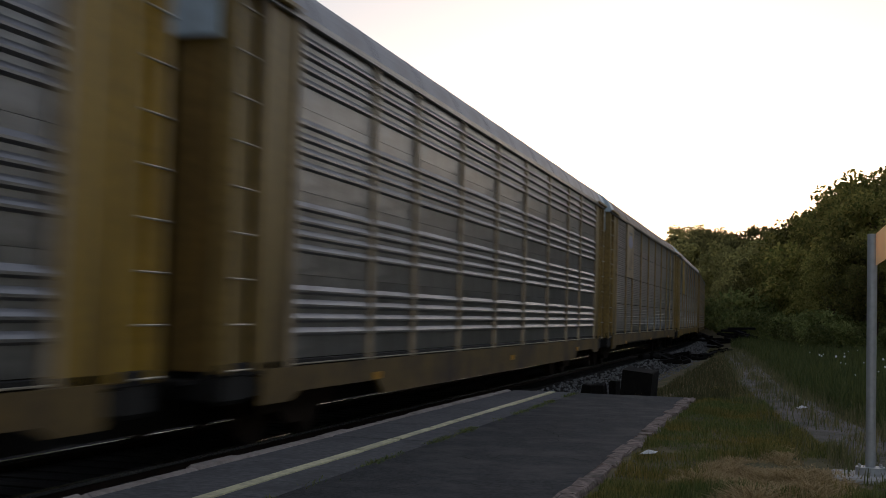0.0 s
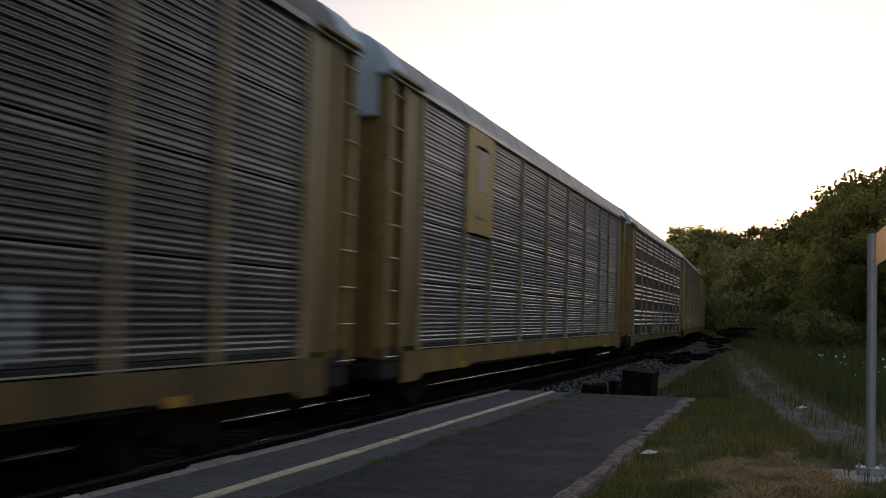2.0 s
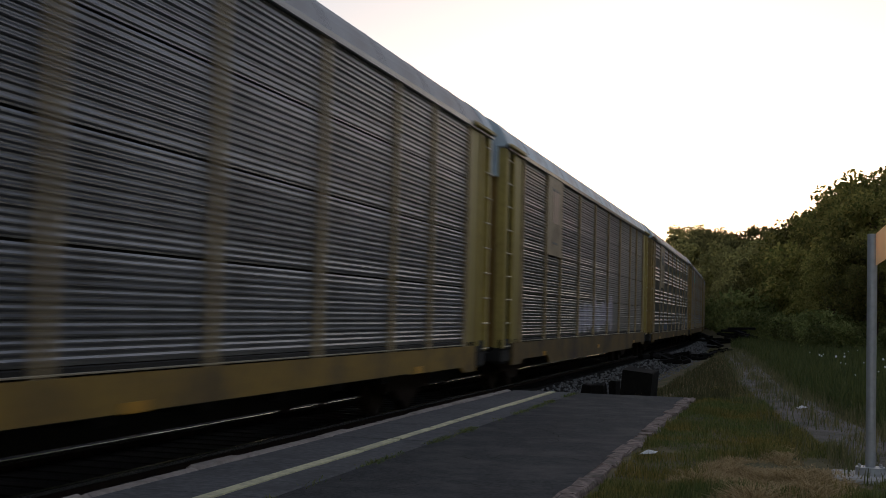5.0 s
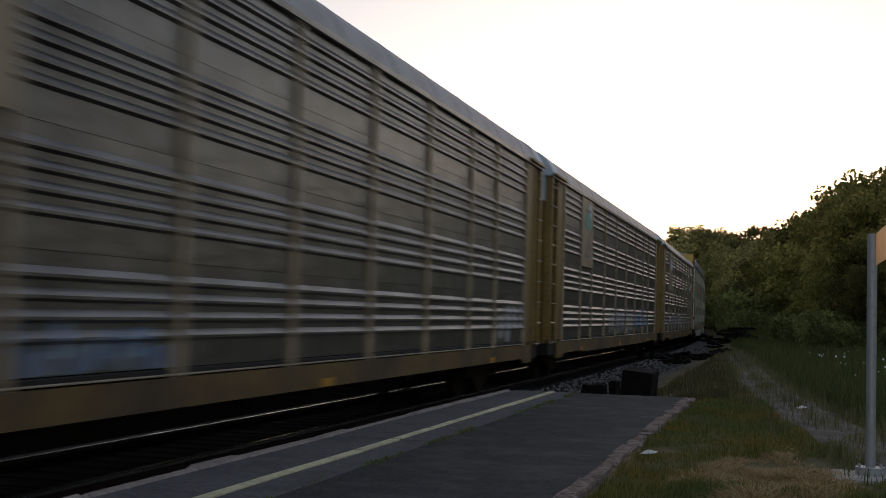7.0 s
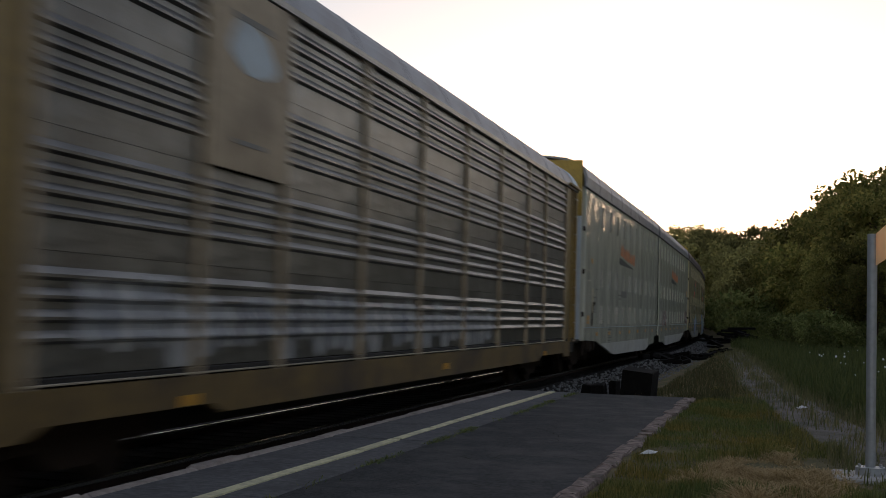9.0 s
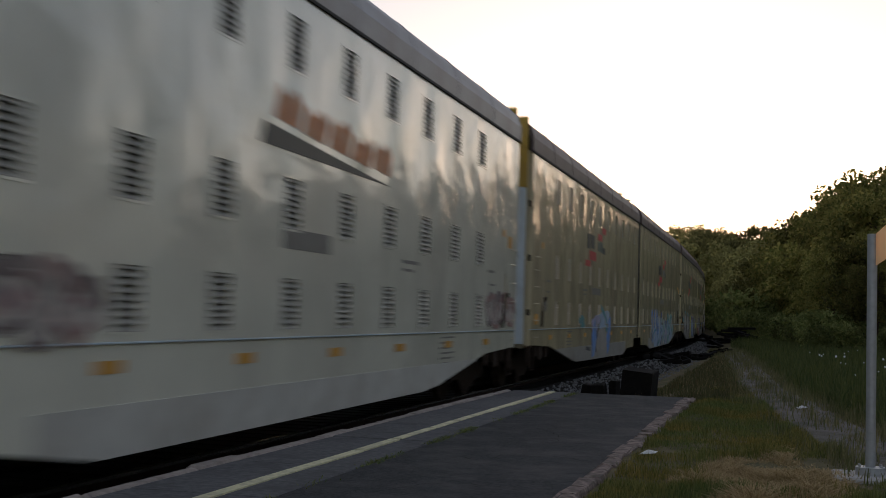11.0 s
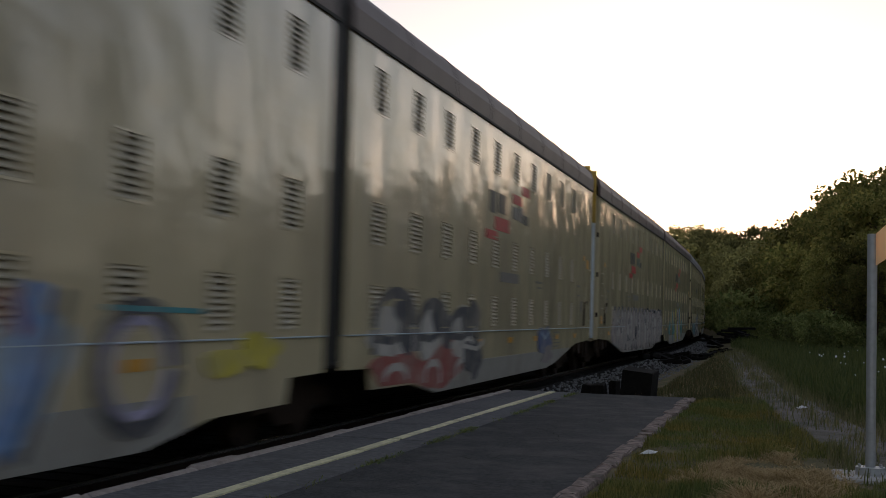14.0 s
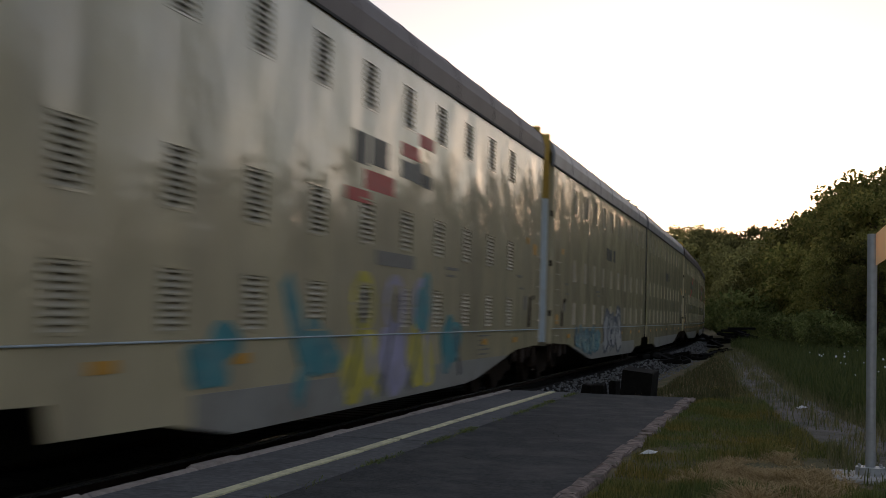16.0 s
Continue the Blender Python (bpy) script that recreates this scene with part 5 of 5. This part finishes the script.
def smooth_unit(coupled, paint, roof_mat, emblem="redblack", tags=(), label="", seed=0, post_mat=None):
    """coupled: -1 if the coupler end points down the line (towards smaller s), +1 if up it; the other end is the articulation."""
    rnd = random.Random(seed)
    u = new("articulated_autorack_unit")
    tagged(u, label or "cream smooth-sided articulated autorack unit with rows of vents", "freight car", "articulated cars of the train")
    C = coupled
    cream = paint is WHITE
    EC, EA = UNIT_LEN / 2 - .78, UNIT_LEN / 2 - .36      # body ends at the coupler and at the articulation
    EAVE = 5.27
    X = HALF_W

    def yy(d):                       # metres from the coupler joint to local y
        return C * (UNIT_LEN / 2 - d)

    def flip(pts):
        return [(yy(d), z) for d, z in pts]
    VD = [4.1 + 1.83 * k for k in range(10)]
    ROWZ = [(1.70, .58), (2.83, .58), (4.66, .62)]
    VW = .44
    # side walls: sheets in bands and piers round the vent openings
    for sx in (-1, 1):
        x0, x1 = (X - .04, X) if sx > 0 else (-X, -X + .04)
        zs = [1.33]
        for z, h in ROWZ:
            zs += [z - h / 2, z + h / 2]
        zs.append(EAVE)
        cuts = [.78]
        for v in VD:
            cuts += [v - VW / 2, v + VW / 2]
        cuts.append(UNIT_LEN - .36)
        g = wall_with_holes([yy(c) for c in cuts], zs, x0, x1)
        part("side_wall", g, paint, u)
        # skirt below the ledge
        sk = flip([(.78, 1.32), (.78, .98), (3.4, .90), (6.7, .47), (7.6, .41), (17.3, .36), (18.7, .55), (20.6, .57), (20.7, .86), (UNIT_LEN - .36, .88), (UNIT_LEN - .36, 1.32)])
        part("skirt", Geo().plate(sk, x0 - sx * .03, x1 - sx * .012), paint, u)
        low = flip([(6.7, .47), (7.6, .41), (17.3, .36), (18.2, .48), (18.2, .80), (4.3, .82), (4.2, .79)])
        part("skirt_band", Geo().plate(low, x0 - sx * .012, x1 - sx * .003), SKIRT if cream else SKIRT_PALE, u, "dull grey lower skirt band")
        # pale colour paints in the sky's reflection along the ledge
        part("ledge", Geo().box(x0, x1 + (.012 if sx > 0 else 0), min(yy(.78), yy(UNIT_LEN - .36)), max(yy(.78), yy(UNIT_LEN - .36)), 1.311, 1.329, .004), BRIGHT, u, "pale worn ledge")
    # solid box in the vents' shade tone, paler in cream units
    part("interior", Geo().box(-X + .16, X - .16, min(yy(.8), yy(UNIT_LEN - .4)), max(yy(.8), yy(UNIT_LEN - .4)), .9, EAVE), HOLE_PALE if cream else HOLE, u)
    # vents with slats
    for z, h in ROWZ:
        for v in VD:
            vent = part("vent", lambda: wall_with_holes([-VW / 2 - .02, -VW / 2 + .004, VW / 2 - .004, VW / 2 + .02], [-h / 2 - .02, -h / 2 + .004, h / 2 - .004, h / 2 + .02], -.01, .006), paint, u,
                        at=(X + .001, yy(v), z), key="vent%.2f" % h)
            def slats():
                g = Geo()
                for i in range(9):
                    zz = -.27 + .0675 * i
                    g.add([(-.03, -VW / 2, zz + .03), (-.03, VW / 2, zz + .03), (.002, VW / 2, zz - .022), (.002, -VW / 2, zz - .022),
                           (-.03, -VW / 2, zz + .038), (-.03, VW / 2, zz + .038), (.002, VW / 2, zz - .008), (.002, -VW / 2, zz - .008)],
                          [(0, 1, 2, 3), (7, 6, 5, 4), (3, 2, 6, 7), (0, 3, 7, 4), (1, 5, 6, 2)])
                return g
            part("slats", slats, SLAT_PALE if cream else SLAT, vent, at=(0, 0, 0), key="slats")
    # roof: upright shoulder, then a round arch
    pts = [(X + .015, EAVE), (X + .015, EAVE + .30), (X - .06, EAVE + .52), (X - .25, EAVE + .70), (X - .6, EAVE + .82), (X - 1.1, EAVE + .88)]
    outline = pts + [(0, EAVE + .90)] + [(-x, z) for x, z in pts[::-1]]
    under = [(x * .96, z - .05) for x, z in outline[::-1]]
    a, b = min(yy(.7), yy(UNIT_LEN - .3)), max(yy(.7), yy(UNIT_LEN - .3))
    nsh = 8
    for i in range(nsh):
        part("roof_sheet", lambda: Geo().prism(outline + under, 0.006, (b - a) / nsh - .006), roof_mat, u, at=(0, a + (b - a) * i / nsh, 0), key="usheet", smooth=False)
    for i in range(nsh + 1):
        part("roof_seam", lambda: Geo().prism([(x * 1.004, z + .012) for x, z in outline] + under, -.015, .015), roof_mat, u, at=(0, a + (b - a) * i / nsh, 0), key="useam")
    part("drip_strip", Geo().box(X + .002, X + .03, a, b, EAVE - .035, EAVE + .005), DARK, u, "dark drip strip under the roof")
    part("roof_vent", lambda: Geo().tube((0, 0, 0), (0, 0, .16), .13, .13, 12).tube((0, 0, .16), (0, 0, .2), .2, .2, 12), DARK, u,
         at=(.9, yy(UNIT_LEN - 1.3), EAVE + .82), key="roofvent")
    # coupler end: doors, corner posts, rungs
    for sx in (-1, 1):
        part("corner_post", lambda: Geo().box(-.12, .02, -.10, .10, .95, EAVE + .02, .02), paint, u, at=(sx * (X - .03) + (.10 if sx < 0 else 0), yy(.86), 0), key="ucorner")
    part("end_door", lambda: Geo().box(-X + .12, X - .12, -.03, .03, 1.0, 4.45, .01), PALE_DOOR if post_mat is None else post_mat, u, at=(0, yy(.62), 0), key="udoor")
    part("door_head", lambda: Geo().box(-X + .10, X - .10, -.04, .04, 4.45, EAVE + .75, .01), PLATE_GOLD, u, "yellow painted door head", at=(0, yy(.62), 0), key="uhead")
    for k in range(3):
        part("door_hinge", lambda: Geo().box(-.03, .03, -.04, .04, -.07, .07, .012), IRON, u, at=(X - .04, yy(.72), 1.7 + k * 1.2), key="uhinge")
    ladder(u, X + .05, yy(1.25), 1.15, 2.65, 5, .40)
    for d, w, z0, z1 in ((1.05, .34, .55, 1.0), (1.75, .22, .70, .98), (2.35, .5, .62, .95), (3.15, .3, .66, .92)):
        part("hanger_bracket", lambda: Geo().plate([(-w / 2, z1), (w / 2, z1), (w * .35, z0 + .08), (w * .2, z0), (-w * .3, z0), (-w * .42, z0 + .1)], -.03, .03), IRON, u,
             at=(X - .08, yy(d), 0), key="hanger%.2f" % d)
    part("step_iron", lambda: Geo().tube((0, -.2, .42), (0, .2, .42), .014, .014, 6).tube((0, -.2, .42), (0, -.2, 1.0), .012, .012, 6).tube((0, .2, .42), (0, .2, 1.0), .012, .012, 6), IRON, u,
         "worn steel step iron", at=(X - .03, yy(1.25), 0), key="stepiron")
    part("grab_rail", lambda: Geo().tube((0, -.28, 0), (0, .28, 0), .013, .013, 6), RUNG, u, at=(X + .05, yy(1.35), 2.95), key="ugrabside")
    part("brake_lever", lambda: Geo().plate([(-.05, 0), (.05, 0), (.16, .55), (.5, .62), (.5, .7), (.08, .66)], -.015, .015), IRON, u, at=(X + .02, yy(2.1), 1.38), key="ubrake")
    part("warning_placard", lambda: Geo().box(-.001, .007, -.17, .17, -.12, .12), REFLECTOR, u, at=(X, yy(1.5), 1.55 if C < 0 else 3.1), key="uwarn")
    part("grab_rail", lambda: Geo().tube((0, 0, -.35), (0, 0, .35), .014, .014, 6), RUNG, u, at=(X + .05, yy(2.0), 2.1), key="ugrab")
    part("coupler", lambda: Geo().box(-.12, .12, -.55, .55, .70, .98, .04), IRON, u, at=(0, yy(.5), 0), key="ucoupler")
    part("end_platform", lambda: Geo().box(-1.3, 1.3, -.3, .3, .90, .96), IRON, u, at=(0, yy(.6), 0), key="uendplat")
    # articulation bellows: rounded black folds; each unit carries half
    for k in range(3):
        part("bellows_fold", lambda: Geo().prism([(x * .965, z - .03 if z > 1 else z) for x, z in outline] + [(-X * .95, .95), (X * .95, .95)], -.055, .055), RUBBER, u,
             "black rubber bellows fold", at=(0, yy(UNIT_LEN - .06 - .12 * k), 0), key="bellows")
    truck_parts(u, yy(2.6))
    if C < 0:
        truck_parts(u, yy(UNIT_LEN))
    # box reaches low so that lit ground beyond stays hidden
    part("underframe", Geo().box(-.4, .4, min(yy(.8), yy(UNIT_LEN - .4)), max(yy(.8), yy(UNIT_LEN - .4)), .20, .9), DARK, u)
    part("fender", lambda: Geo().box(-.5, .0, -1.3, 1.3, .9, 1.0, .02), DARK, u, at=(X - .06, yy(UNIT_LEN - 1.4), 0), key="fender")
    # marks on the near side
    for k in range(7):
        part("reflector", lambda: Geo().box(0, .012, -.2, .2, -.055, .055), REFLECTOR, u, at=(X - .016, yy(3.4 + 2.75 * k), 1.12), key="ureflector")
    for i in range(6):
        part("stencil_bar", Geo().box(X - .014, X - .006, yy(6.2) - .42, yy(6.2) + .42 - .1 * (i % 3), 1.22 - i * .085, 1.25 - i * .085), GREY_PAINT, u)
    if emblem == "orange":
        y0 = yy(11.9) if C > 0 else yy(10.6)
        for k, (h0, h1) in enumerate(((3.74, 4.14), (3.68, 4.04), (3.64, 4.05), (3.60, 3.94), (3.58, 3.98))):
            a = y0 - 1.95 + .86 * k
            part("emblem_flame", Geo().plate([(a, h0), (a + .70, h0 - .05), (a + .84, h1 - .16), (a + .62, h1), (a + .34, h1 - .14), (a + .12, h1 - .02)], X - .001, X + .006), ORANGE, u, "faded orange emblem shape")
        part("emblem_wedge", Geo().plate([(y0 - 2.3, 3.42), (y0 - 2.2, 3.66), (y0 + 2.2, 3.40)], X - .001, X + .007), BLACK_PAINT, u, "black emblem wedge")
        part("lettering_bar", Geo().box(X - .001, X + .005, y0 - 1.6, y0 - .1, 2.32, 2.55), GREY_PAINT, u)
    elif emblem == "redblack":
        y0 = yy(12.1) if C > 0 else yy(10.6)

        def boxes(name, lst, mat, lab):
            for a, b, z0, z1 in lst:
                part(name, Geo().plate([(y0 + a, z0), (y0 + b, z0), (y0 + b, z1), (y0 + a, z1)], X - .001, X + .006), mat, u, lab)
        boxes("emblem_block", ((-1.75, -1.2, 3.58, 4.0), (-1.05, -.3, 3.62, 4.0), (1.45, 1.95, 3.56, 3.76)), BLACK_PAINT, "black emblem block")
        boxes("emblem_block", ((.35, .95, 3.6, 3.86), (1.0, 1.4, 3.58, 3.9)), DUSK_PAINT if seed % 2 else GREY_PAINT, "dark grey-green emblem block")
        boxes("emblem_bar", ((-1.28, 0, 3.27, 3.53), (-2.0, -1.05, 3.07, 3.24), (.35, 1.25, 3.92, 4.12), (1.25, 2.05, 4.17, 4.36)), RED_PAINT, "red emblem bar")
        part("lettering_bar", Geo().box(X - .001, X + .005, y0 - .7, y0 + 1.1, 2.28, 2.48), GREY_PAINT, u)
    else:
        y0 = yy(11.4)
        part("emblem_dark", Geo().box(X - .001, X + .006, y0 - 1.1, y0 - .55, 3.42, 3.8).box(X - .001, X + .006, y0 - .45, y0 + .1, 3.42, 3.78)
             .box(X - .001, X + .006, y0 + .55, y0 + .95, 3.42, 3.8), BLACK_PAINT, u, "black emblem blocks")
    for dd, zz, ww, hh, mat in ((2.2, 3.25, .22, .14, REFLECTOR), (2.6, 1.9, .26, .3, GREY_PAINT), (3.0, 2.45, .5, .05, GREY_PAINT), (2.9, 2.2, .42, .04, GREY_PAINT),
                                (8.6, 2.38, .8, .05, GREY_PAINT), (8.7, 2.26, .5, .04, GREY_PAINT)):
        part("placard", lambda: Geo().box(-.001, .007, -ww / 2, ww / 2, -hh / 2, hh / 2), mat, u, at=(X, yy(dd) + rnd.uniform(-.15, .15), zz), key="pl%.2f%.2f" % (ww, hh))
    if callable(tags):
        tags(Sprayer(u, yy, X))
        return u
    for k, (d0, d1, z0, z1, mats) in enumerate(tags):
        a, b = sorted((yy(d0), yy(d1)))
        graffiti(u, a, b, z0, z1, SPRAY[mats], seed * 7 + k, X - .001,
                 lambda y: .05 + float(np.interp(UNIT_LEN / 2 - C * y, LOW_D, LOW_Z)))
    return u


# ---------------------------------------------------------------- the train, in running order
FIRST_JOINT = 11.05 - CAR_LEN        # s of the first car's leading end at the clip's start
TRAIN = []                           # (car, s of its middle at the clip's start, length between bogies)


def make_train():
    specs = [
        ("grouped", ROOF, YELLOW_GOLD, GALV, None, (), 0.50),
        ("grouped", ROOF, YELLOW, GALV, None, (), 0.50),
        ("fine", ROOF_BROWN, YELLOW, GALV_DUSK, BLUE_PAINT, ((-2.0, 6.5, 1.1, 1.75, "silver"),), 0.76),
        ("fine", ROOF, YELLOW, GALV_FINE, PINK_PAINT, (), 0.76),
        ("grouped", ROOF, YELLOW, GALV_TAN, None, ((-4.2, 0.7, 1.1, 2.1, "silver"),), 0.74),
        ("fine", ROOF, YELLOW_PALE, GALV_FINE, None, (), 0.72),
        ("fine", BRIGHT, YELLOW_PALE, GALV_DUSK, PINK_PAINT, ((-4.2, 3.2, 1.05, 2.3, "lilac"),), 0.52),
        ("grouped", ROOF, YELLOW, GALV_TAN, GREY_PAINT, ((-7, -4.3, 1.1, 1.45, "blue"), (9.4, 12.0, 1.1, 1.95, "silver")), 0.70),
        ("grouped", ROOF, YELLOW, GALV_TAN, TEAL_PAINT, ((-2.9, 3.8, 1.1, 2.0, "silver"), (4.2, 8.8, 1.1, 2.0, "blue")), 0.66),
        ("grouped", ROOF, YELLOW, GALV_TAN, BRIGHT, ((-11.2, 3.7, 1.1, 1.85, "silver"),), 0.60),
    ]
    s = FIRST_JOINT
    for i, sp in enumerate(specs):
        rough = "closely ribbed" if sp[0] == "fine" else "band-ribbed"
        tone = "faded yellow" if sp[2] is YELLOW_PALE else "yellow"
        extra = ", sprayed with graffiti" if sp[5] else ""
        car = rack_car(*sp, label="%s galvanised autorack car with %s ends%s" % (rough, tone, extra), seed=i + 1)
        TRAIN.append((car, s + CAR_LEN / 2, 20.4))
        s += CAR_LEN
    s -= 0.06
    units = [
        (-1, WHITE_COOL, ROOF, "orange", ()),
        (1, WHITE_COOL, ROOF, "orange", ((17.4, 19.4, 1.36, 1.95, "pink"), (1.2, 3.4, 1.36, 2.0, "pink"))),
        (-1, WHITE, ROOF_BROWN, "redblack", blue_legs),
        (1, WHITE, ROOF_BROWN, "redblack", sea_faces),
        (-1, WHITE, ROOF_BROWN, "redblack", bubble_letters),
        (1, WHITE, ROOF_BROWN, "redblack", black_and_red),
        (-1, WHITE, ROOF_BROWN, "redblack", pale_blots),
        (1, WHITE, ROOF_BROWN, "redblack", teal_yellow_letters),
        (-1, WHITE, ROOF, "plain", ((4.5, 9, .6, 1.25, "green"), (10, 14, .6, 1.9, "silver"))),
        (1, WHITE, ROOF, "plain", ()),
        (-1, WHITE, ROOF_BROWN, "redblack", ()), (1, WHITE, ROOF_BROWN, "redblack", ()),
        (-1, WHITE, ROOF_BROWN, "redblack", ()), (1, WHITE, ROOF_BROWN, "redblack", ()),
    ]
    for i, sp in enumerate(units):
        tone = "white" if sp[1] is WHITE_COOL else "cream"
        extra = ", sprayed with graffiti" if sp[4] else ""
        u = smooth_unit(*sp, label="%s smooth-sided articulated autorack unit with louvred vents%s" % (tone, extra), seed=i + 1)
        TRAIN.append((u, s + UNIT_LEN / 2, 17.0))
        s += UNIT_LEN


make_train()


def motions():
    """The whole train runs down the line at an even pace."""
    for car, mid, base in TRAIN:
        rows = []
        for k in range(17):
            s = mid - SPEED * k
            a, b = on_track(s - base / 2).translation, on_track(s + base / 2).translation
            c, d = (a + b) / 2, b - a
            rows.append((float(k), pose(c.x, c.y, 0.0, 0, 0, math.degrees(math.atan2(-d.x, d.y)))))
        walk(car, rows)


motions()
